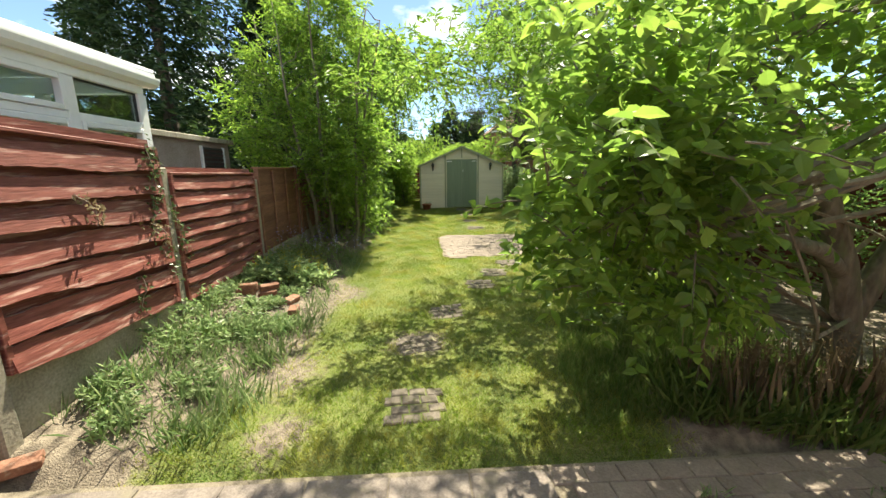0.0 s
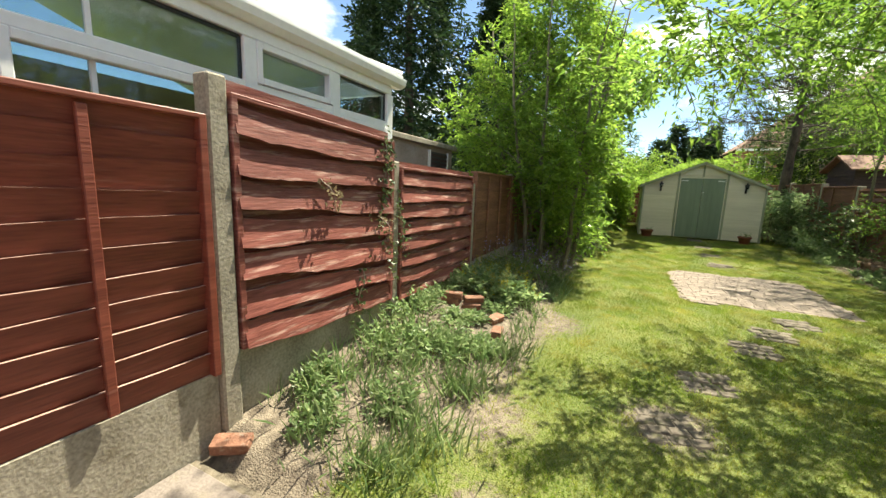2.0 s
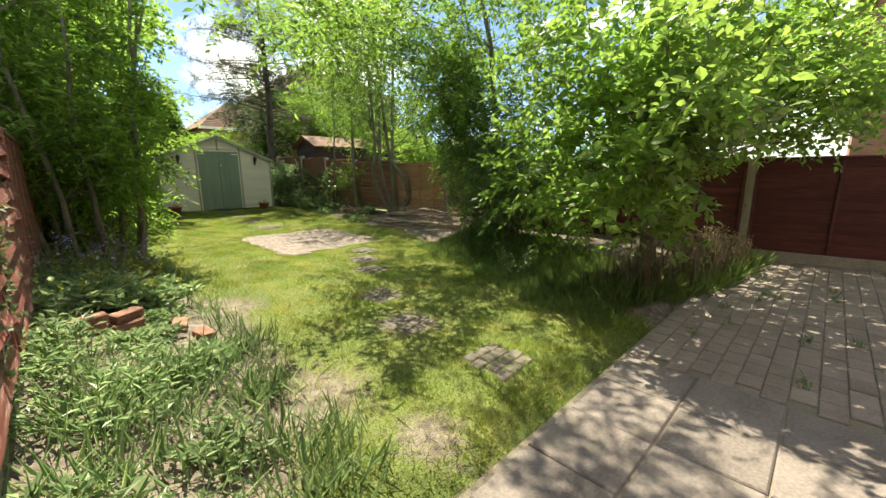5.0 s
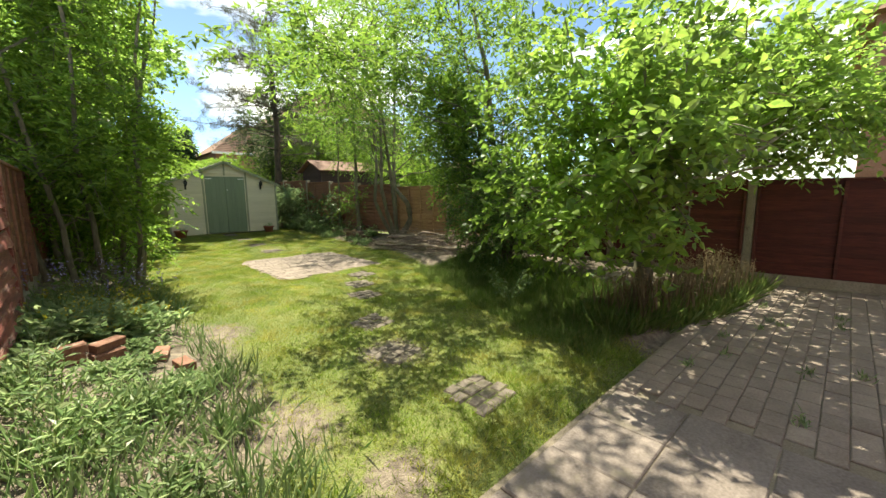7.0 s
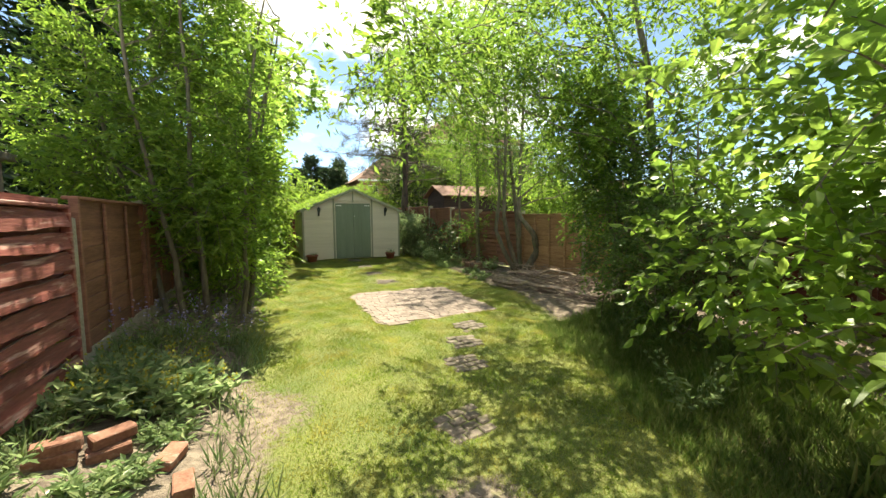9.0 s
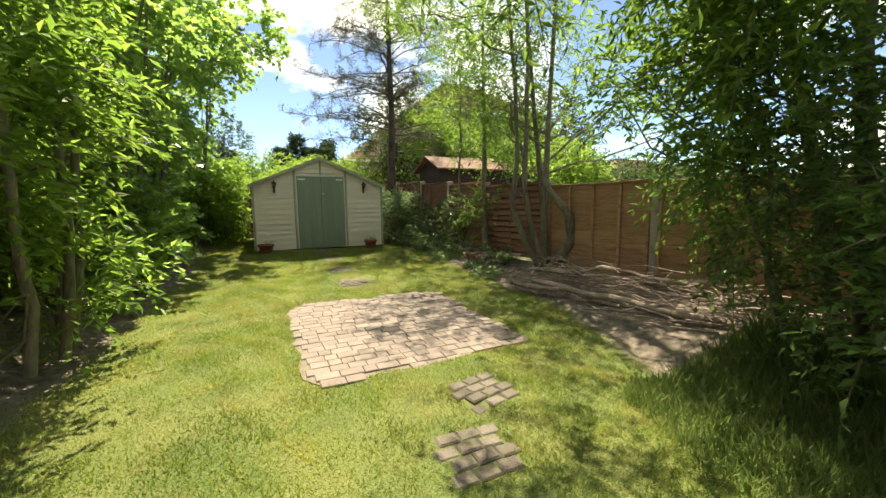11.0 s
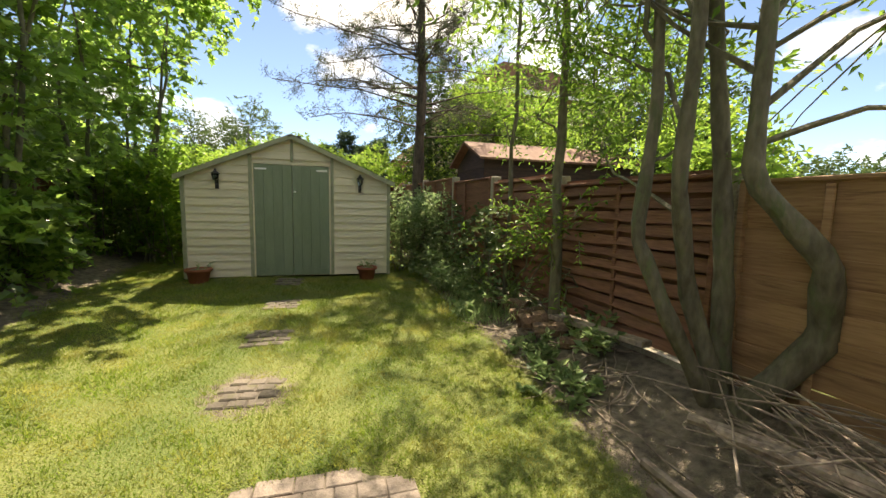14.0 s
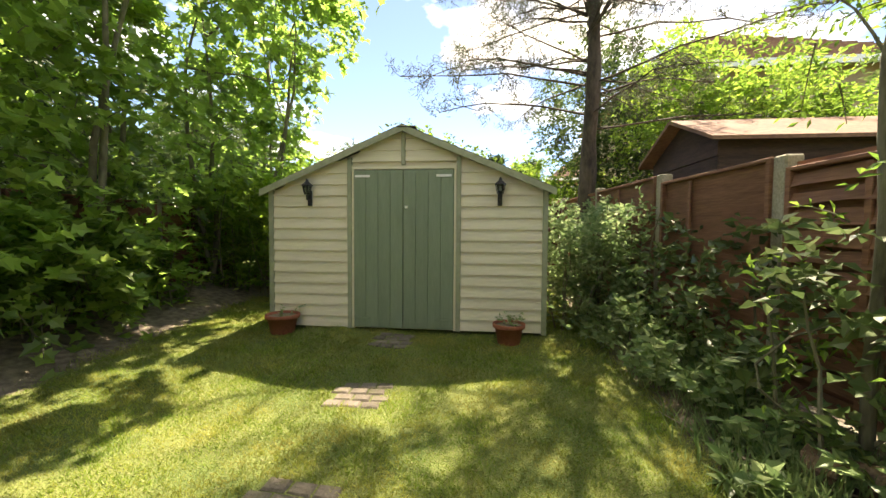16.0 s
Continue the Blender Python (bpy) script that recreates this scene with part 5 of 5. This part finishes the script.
for x, y, r, h in ((-2.25, 2.9, 0.3, 0.35), (-2.3, 3.55, 0.3, 0.36), (-2.3, 2.2, 0.22, 0.22), (-1.9, 3.1, 0.3, 0.28), (-2.42, 3.95, 0.2, 0.3), (-1.8, 3.4, 0.25, 0.22), (-2.35, 4.6, 0.25, 0.3), (-1.98, 3.8, 0.2, 0.12), (-1.75, 4.45, 0.2, 0.14), (-1.6, 3.5, 0.2, 0.12), (-1.85, 3.98, 0.15, 0.1), (-2.1, 1.95, 0.2, 0.15), (-1.85, 2.4, 0.22, 0.2)):
    mound("weed_clump", "grey-green weed clump in bare soil by the fence", x, y, r, h, 42, L_WEED, 0.07, 0.024)
mound("weed_spike", "tall pale leafy weed standing in long grass", 1.95, 3.3, 0.12, 0.6, 14, L_WEED, 0.08, 0.03, 12)
for x, y, h in ((3.8, 11.9, 0.25), (3.95, 12.4, 0.6), (4.1, 12.9, 1.0), (4.45, 10.3, 0.45), (3.78, 9.9, 0.18), (3.85, 10.5, 0.16), (3.9, 13.5, 0.9), (3.6, 13.9, 0.8), (4.25, 11.7, 0.6), (3.75, 13.0, 0.6), (4.1, 14.2, 1.1)):
    mound("bramble", "straggling pale-leaved plant on shaded soil by the fence", x, y, 0.36, h * 0.85, 26, L_WEED, 0.095, 0.06, 9)


def tufts(name, label, xs, ys, h, lean, width, mat, category="grass"):
    """Blades as single bent leaves."""
    n = len(xs)
    P = np.stack([xs, ys, height(xs, ys) - 0.005], -1)
    D = np.stack([rng.normal(size=n) * lean, rng.normal(size=n) * lean, np.ones(n)], -1)
    N = rng.normal(size=(n, 3)) + np.array([0, 0, 0.2])
    return solid(name, raw_mesh(name, *leaf_arrays(P, D, N, h, np.full(n, width))), mat, label, category, kind="stuff")


# long grass in the shade on the right, and tufts along the left bed
n = 30000
yy = rng.uniform(1.75, 5.8, n)
q = rng.random(n)
xx = lawn_right(yy) - 0.55 + q * 1.9
tufts("long_grass", "long shaded grass under the shrubs", xx, yy, rng.uniform(0.05, 0.11, n) + 0.2 * q * rng.random(n), 0.45, 0.006, L_LONG)
n = 3400
c = rng.integers(0, 60, n)
ccx, ccy = rng.uniform(-2.4, -1.3, 60), rng.uniform(1.7, 7.0, 60)
ccx = np.where(np.abs(ccy - 4.0) < 0.6, np.where(ccx < -1.9, -2.45, -1.35), ccx)
tufts("grass_tufts", "scattered grass tufts in the soil bed", ccx[c] + rng.normal(size=n) * 0.09, ccy[c] + rng.normal(size=n) * 0.09, rng.uniform(0.08, 0.26, n), 0.5, 0.005, L_WEED)
n = 3600
c = rng.integers(0, 40, n)
ccx, ccy = rng.uniform(3.65, 4.2, 40), rng.uniform(11.3, 15.0, 40)
tufts("grass_tufts", "grass tufts by the fence", ccx[c] + rng.normal(size=n) * 0.1, ccy[c] + rng.normal(size=n) * 0.1, rng.uniform(0.06, 0.22, n), 0.5, 0.006, L_WEED)
# strappy plants and dry seed heads along the patio's bed
n = 5000
xx = rng.uniform(1.7, 5.2, n)
yy = np.interp(xx, [1.6, 2.3, 3.2, 5.4], [1.75, 1.5, 1.25, 1.05]) + rng.random(n) * 0.7
tufts("strap_leaves", "strappy green leaves at the edge of the patio", xx, yy, rng.uniform(0.12, 0.34, n), 0.6, 0.016, L_LONG)
k = 420
xx = rng.uniform(1.9, 5.0, k)
yy = np.interp(xx, [1.6, 2.3, 3.2, 5.4], [1.85, 1.6, 1.35, 1.15]) + rng.random(k) * 0.5
hh = rng.uniform(0.3, 0.55, k)
stalks = tufts("dry_stalks", "dry flower stalks with brown seed heads", xx, yy, hh, 0.05, 0.006, L_DRY)
P = np.repeat(np.stack([xx, yy, height(xx, yy) + hh * 0.95], -1), 7, 0) + rng.normal(size=(k * 7, 3)) * np.array([0.012, 0.012, 0.03])
part("seed_heads", raw_mesh("seed_heads", *leaf_arrays(P, rng.normal(size=P.shape) + np.array([0, 0, 0.6]), rng.normal(size=P.shape), np.full(len(P), 0.03), np.full(len(P), 0.012))), L_DRY, stalks)

# lawn
n = 640000
yy = rng.uniform(1.45, 17.5, n)
xx = rng.uniform(-1.9, 3.9, n)
tv = turf(xx, yy)
patch = 0.5 + 0.5 * np.sin(xx * 1.9 + np.sin(yy * 1.1) * 2) * np.sin(yy * 1.6 + 0.7)
hard = pad_edge(xx, yy) > rng.uniform(-0.01, 0.08, n)
for sx, sy in ((-0.12, 2.05), (-0.1, 3.08), (0.23, 3.95), (0.79, 4.99), (1.12, 5.65), (1.48, 6.2), (1.45, 10.39), (1.43, 11.42), (1.43, 12.55), (1.38, 13.75)):
    hard |= (np.abs(xx - sx) < 0.19) & (np.abs(yy - sy) < 0.19)
hard |= (xx > SX0) & (xx < SX1) & (yy > SY)
keep = (rng.random(n) < tv * (0.75 + 0.3 * patch)) & ~hard
xx, yy = xx[keep], yy[keep]
P = np.stack([xx, yy, height(xx, yy) - 0.003], -1)
k = len(P)
D = np.stack([rng.normal(size=k) * 0.75, rng.normal(size=k) * 0.75, np.ones(k)], -1)
clump = 0.5 + 0.5 * np.sin(xx * 7.3 + 2 * np.sin(yy * 3.1)) * np.sin(yy * 6.1 + 2 * np.sin(xx * 4.3))
L = rng.uniform(0.018, 0.052, k) * (0.6 + 0.9 * clump ** 1.5) * (0.85 + 0.5 * np.exp(-((yy - 1.7) / 0.35) ** 2))
S = unit(np.cross(unit(D), rng.normal(size=(k, 3)))) * 0.0034
V = np.stack([P - S, P + S, P + unit(D) * L[:, None]], 1).reshape(-1, 3)
lawn = solid("lawn_grass", raw_mesh("lawn_grass", V, np.arange(3 * k).reshape(-1, 3)), L_GRASS, "short sunlit lawn with yellowish worn patches", "grass", kind="stuff")

# bare boughs of the ash reaching over the fence
reach = thing("ash_bough", "long bare ash boughs with few leaf sprays over the fence", "branch", (4.5, 9.1, 2.0))
for a, b, r in (((4.42, 9.1, 2.0), (6.6, 8.6, 3.9), 0.022), ((4.42, 9.1, 1.8), (6.9, 7.7, 3.0), 0.02), ((4.45, 9.1, 2.5), (5.9, 9.3, 4.4), 0.02), ((4.4, 9.1, 2.3), (5.8, 7.2, 3.9), 0.016)):
    p = bend(a, b, 12, 0.05)
    subs = [(p, r, 0.005)]
    tips = []
    for q in range(8):
        j = int(rng.integers(4, 12))
        e = p[j] + rng.normal(size=3) * np.array([0.35, 0.35, 0.3])
        subs.append((bend(p[j], e, 5, 0.02), 0.007, 0.003))
        tips.append(e)
    tagged(part("bough", raw_mesh("bough", *tube_arrays(subs, 5)), M_BARK, reach))
    tips = np.repeat(np.array(tips), 2, 0)
    k = len(tips)
    tagged(part("leaf_spray", raw_mesh("leaf_spray", *dress(tips, unit(rng.normal(size=(k, 3))), np.full(k, 0.3), 9, 0.4, 0.085, 0.032)), L_ASH, reach), kind="stuff")

# ---- stick pile, logs, loose bricks ----
pile = thing("stick_pile", "long heap of cut dead branches by the fence", "stick pile", (4.2, 7.3, 0.2))
for k in range(190):
    y0 = rng.uniform(5.6, 8.9)
    cx0 = float(np.interp(y0, [5.9, 7.2, 8.9], [4.2, 4.15, 4.15])) + 0.12 + rng.normal() * 0.30
    cx0 = min(max(cx0, 3.65), fence_x(y0) - 0.2)
    ang = rng.normal() * 0.7 + 1.9
    ln = rng.uniform(0.5, 1.5)
    dx, dy = math.cos(ang) * ln / 2, math.sin(ang) * ln / 2
    zc = float(height(cx0, y0)) + 0.02 + 0.34 * rng.random() * math.exp(-((cx0 - 4.2) / 0.4) ** 2)
    p = bend((cx0 - dx, y0 - dy, zc + rng.normal() * 0.03), (min(cx0 + dx, fence_x(y0) - 0.15), y0 + dy, zc + rng.normal() * 0.08), 7, 0.02)
    p[:, 2] = np.maximum(p[:, 2], height(p[:, 0], p[:, 1]) + 0.015)
    r = rng.uniform(0.003, 0.012)
    part("stick", raw_mesh("stick", *tube_arrays([(p, r, r * 0.5)], 5)), M_STICK, pile)
for a, b, r in (((3.7, 8.5, 0.2), (3.95, 6.0, 0.22), 0.04), ((3.95, 8.8, 0.3), (4.75, 6.5, 0.42), 0.03), ((3.45, 8.7, 0.15), (4.1, 6.2, 0.2), 0.035), ((3.6, 8.9, 0.12), (3.75, 7.0, 0.15), 0.028), ((4.0, 9.0, 0.25), (4.5, 6.6, 0.4), 0.03)):
    solid("log", raw_mesh("log", *tube_arrays([(bend(a, b, 9, 0.04), r, r * 0.7)], 8)), M_STICK, "long pale dead branch lying on the heap", "log", "dead branches")
bm = box(-0.55, 0.55, -0.06, 0.06, 0, 0.05, 0.006)
bm.transform(pose(4.38, 10.35, 0.30, 0, -3, -80))
solid("timber_plank", bm, M_STICK, "old weathered timber lying on the soil", "plank")
for a, b, r in (((3.98, 10.75, 0.30), (4.42, 10.6, 0.31), 0.085), ((3.95, 11.0, 0.31), (4.4, 10.95, 0.32), 0.095), ((4.0, 11.3, 0.32), (4.4, 11.15, 0.32), 0.075), ((3.95, 11.9, 0.33), (4.25, 11.35, 0.34), 0.09), ((4.1, 10.45, 0.28), (4.4, 10.2, 0.29), 0.06)):
    p = bend(a, b, 7, 0.012)
    p[:, 2] = height(p[:, 0], p[:, 1]) + r * 0.8
    solid("log", raw_mesh("log", *tube_arrays([(p, r, r * 0.85), (p[2:4] + np.array([0, 0, r * 0.7]), r * 0.4, r * 0.15)], 9)), M_ROT, "short rotting log on the shaded soil", "log", "rotting logs")
for k in range(110):
    x, y = rng.uniform(3.7, 4.5), rng.uniform(9.4, 12.5)
    if k == 0:
        litter = thing("twig_litter", "scattered dead twigs on the shaded soil", "twigs", (4.1, 11, 0.25), kind="stuff")
        lit = []
    a = rng.uniform(0, 6.28)
    ln = rng.uniform(0.15, 0.6)
    p = bend((x, y, 0), (x + math.cos(a) * ln, y + math.sin(a) * ln, 0), 5, 0.02)
    p[:, 0] = np.minimum(p[:, 0], fence_x(p[:, 1]) - 0.1)
    p[:, 2] = height(p[:, 0], p[:, 1]) + 0.012 + rng.random() * 0.03
    lit.append((p, rng.uniform(0.004, 0.01), 0.003))
part("twigs", raw_mesh("twigs", *tube_arrays(lit, 4)), M_STICK, litter)
for x, y, dz, rz, tilt in ((-2.21, 4.16, 0, 8, 0), (-1.98, 4.22, 0, 20, 0), (-2.19, 4.18, 0.068, 14, 3), (-1.97, 4.27, 0.068, 36, 4), (-2.24, 4.30, 0, -12, 2), (-1.66, 4.12, 0, 75, 10), (-1.55, 3.84, 0, 100, 0), (-2.38, 1.58, 0.0, 30, 8)):
    bm = box(-0.105, 0.105, -0.05, 0.05, -0.033, 0.033, 0.006)
    for v in bm.verts:
        v.co += Vector((rng.normal(), rng.normal(), rng.normal())) * 0.003
    bm.transform(pose(x, y, float(height(x, y)) + 0.03 + dz, tilt, 0, rz))
    solid("loose_brick", bm, M_BRICK, "chipped old red brick lying in the bed", "brick", "loose bricks")

# ---- paving ----
def paver_mesh(lx, ly, h=0.06, b=0.006):
    bm = box(-lx / 2, lx / 2, -ly / 2, ly / 2, -h, 0)
    top = [e for e in bm.edges if all(v.co.z > -0.001 for v in e.verts)]
    bmesh.ops.bevel(bm, geom=top, offset=b, segments=1, affect="EDGES")
    me = bpy.data.meshes.new("paver")
    bm.to_mesh(me)
    bm.free()
    return me


def lay(parent, me, spots, mat, name="paver"):
    if not me.materials:
        me.materials.append(mat)
    for x, y, z, rz in spots:
        ob = new(name, me)
        ob.matrix_basis = pose(x, y, z, rng.normal() * 0.6, rng.normal() * 0.6, rz + rng.normal() * 0.6)
        under(ob, parent)


def joined(parent, me, spots, mat, name):
    co = np.array([v.co for v in me.vertices])
    me.calc_loop_triangles()
    tri = np.array([t.vertices[:] for t in me.loop_triangles])
    V, T = [], []
    for i, (x, y, z, rz) in enumerate(spots):
        c, s = math.cos(radians(rz)), math.sin(radians(rz))
        V.append(co @ np.array([[c, s, 0], [-s, c, 0], [0, 0, 1]]) + np.array([x, y, z + rng.normal() * 0.002]))
        T.append(tri + i * len(co))
    ob = part(name, raw_mesh(name, np.concatenate(V), np.concatenate(T)), mat, parent)
    return tagged(ob, kind="stuff")


blk = paver_mesh(0.197, 0.127)
pad = thing("paved_pad", "round-cornered pad of sunlit buff block paving in the lawn", "paving", (1.4, 8.15, 0))
bed = bmesh.new()
ring = []
for k in range(48):
    a = 2 * math.pi * k / 48
    r = 0.6
    while pad_edge(1.38 + r * math.cos(a), 8.05 + r * math.sin(a)) > 0.0:
        r += 0.01
    ring.append((1.38 + r * math.cos(a), 8.05 + r * math.sin(a)))
low, top = [bed.verts.new((x, y, -0.05)) for x, y in ring], [bed.verts.new((x, y, -0.02)) for x, y in ring]
bed.faces.new(top)
for k in range(48):
    bed.faces.new((low[k], low[(k + 1) % 48], top[(k + 1) % 48], top[k]))
part("bedding", bed, M_SAND, pad)
COURSE = 0.125
sizes = {w: paver_mesh(w - 0.004, COURSE - 0.004, 0.06, 0.005) for w in (0.11, 0.15, 0.19)}
for me in sizes.values():
    me.materials.append(M_PAVER)
rows = {w: [] for w in sizes}
for r in range(23):
    y, x = 6.72 + r * COURSE, 0.20 - 0.1 * rng.random()
    while x < 2.6:
        w = (0.11, 0.15, 0.15, 0.19)[int(rng.integers(4))]
        if pad_edge(x + w / 2, y) > 0.02:
            rows[w].append((x + w / 2, y + rng.normal() * 0.002, -0.007 + rng.normal() * 0.002, 0))
        x += w
for w, spots in rows.items():
    lay(pad, sizes[w], spots, M_PAVER)

stone_blk = paver_mesh(0.126, 0.096, 0.06, 0.010)
for x, y, rz in ((-0.12, 2.05, 4), (-0.1, 3.08, 20), (0.23, 3.95, 8), (0.79, 4.99, 5), (1.12, 5.65, 0), (1.48, 6.2, 12), (1.45, 10.39, -8), (1.43, 11.42, -4), (1.43, 12.55, 3), (1.38, 13.75, 0)):
    zc = float(height(x, y)) + 0.004
    ob = thing("stepping_stone", "stepping stone of sunken paving blocks in the lawn", "stepping stone", (x, y, zc), "stepping stones")
    spots = []
    c, s = math.cos(radians(rz)), math.sin(radians(rz))
    for i in range(4):
        for j in range(3):
            a, b = (j - 1) * 0.133 + (0.03 if i % 2 else -0.02), (i - 1.5) * 0.103
            bx, by = x + a * c - b * s, y + a * s + b * c
            spots.append((bx, by, float(height(bx, by)) + 0.010 + rng.normal() * 0.003, rz + rng.normal() * 2))
    lay(ob, stone_blk, spots, M_STONE)

patio = tagged(new("patio"), "weathered block and slab patio, weeds in the joints", "patio", kind="structure")
solid("patio_bedding", box(-2.5, 5.7, -4.3, 1.45, -0.04, -0.012), M_SAND, "sandy bedding of the patio", "bedding", kind="structure")
slab = paver_mesh(0.445, 0.445, 0.04, 0.008)
spots = []
for i in range(7):
    for j in range(4):
        spots.append((-2.28 + i * 0.452, 1.19 - j * 0.452, rng.normal() * 0.002, 0))
lay(patio, slab, spots, M_SLAB, "slab")
near, rest = [], []
for r in range(46):
    for q in range(40):
        x, y = 0.76 + q * 0.2 + (0.1 if r % 2 else 0), 1.36 - r * 0.13
        edge = np.interp(x, [0.6, 1.7, 2.3, 3.2, 5.4], [1.5, 1.66, 1.45, 1.2, 1.0])
        if x < fence_x(y) - 0.15 and y < edge:
            (near if y > -0.3 and x < 4.2 else rest).append((x, y, rng.normal() * 0.002, 0))
rest += near[300:]
lay(patio, blk, near[:300], M_PAVER)
far_slabs = [(-2.28 + i * 0.452, 1.19 - j * 0.452, 0.0, 0) for i in range(7) for j in range(4, 12)]
joined(patio, blk, rest, M_PAVER, "far_pavers")
joined(patio, slab, far_slabs, M_SLAB, "far_slabs")
for k in range(14):
    x, y = rng.uniform(0.8, 4.0), rng.uniform(-0.6, 1.2)
    n = 26
    P = np.array([x, y, 0.0]) + rng.normal(size=(n, 3)) * np.array([0.05, 0.02, 0])
    P[:, 2] = -0.005
    solid("joint_weed", raw_mesh("joint_weed", *leaf_arrays(P, rng.normal(size=(n, 3)) * 0.7 + np.array([0, 0, 0.8]), rng.normal(size=(n, 3)), rng.uniform(0.03, 0.09, n), np.full(n, 0.01))), L_WEED, "small weed tuft in a paving joint", "weed", "joint weeds")
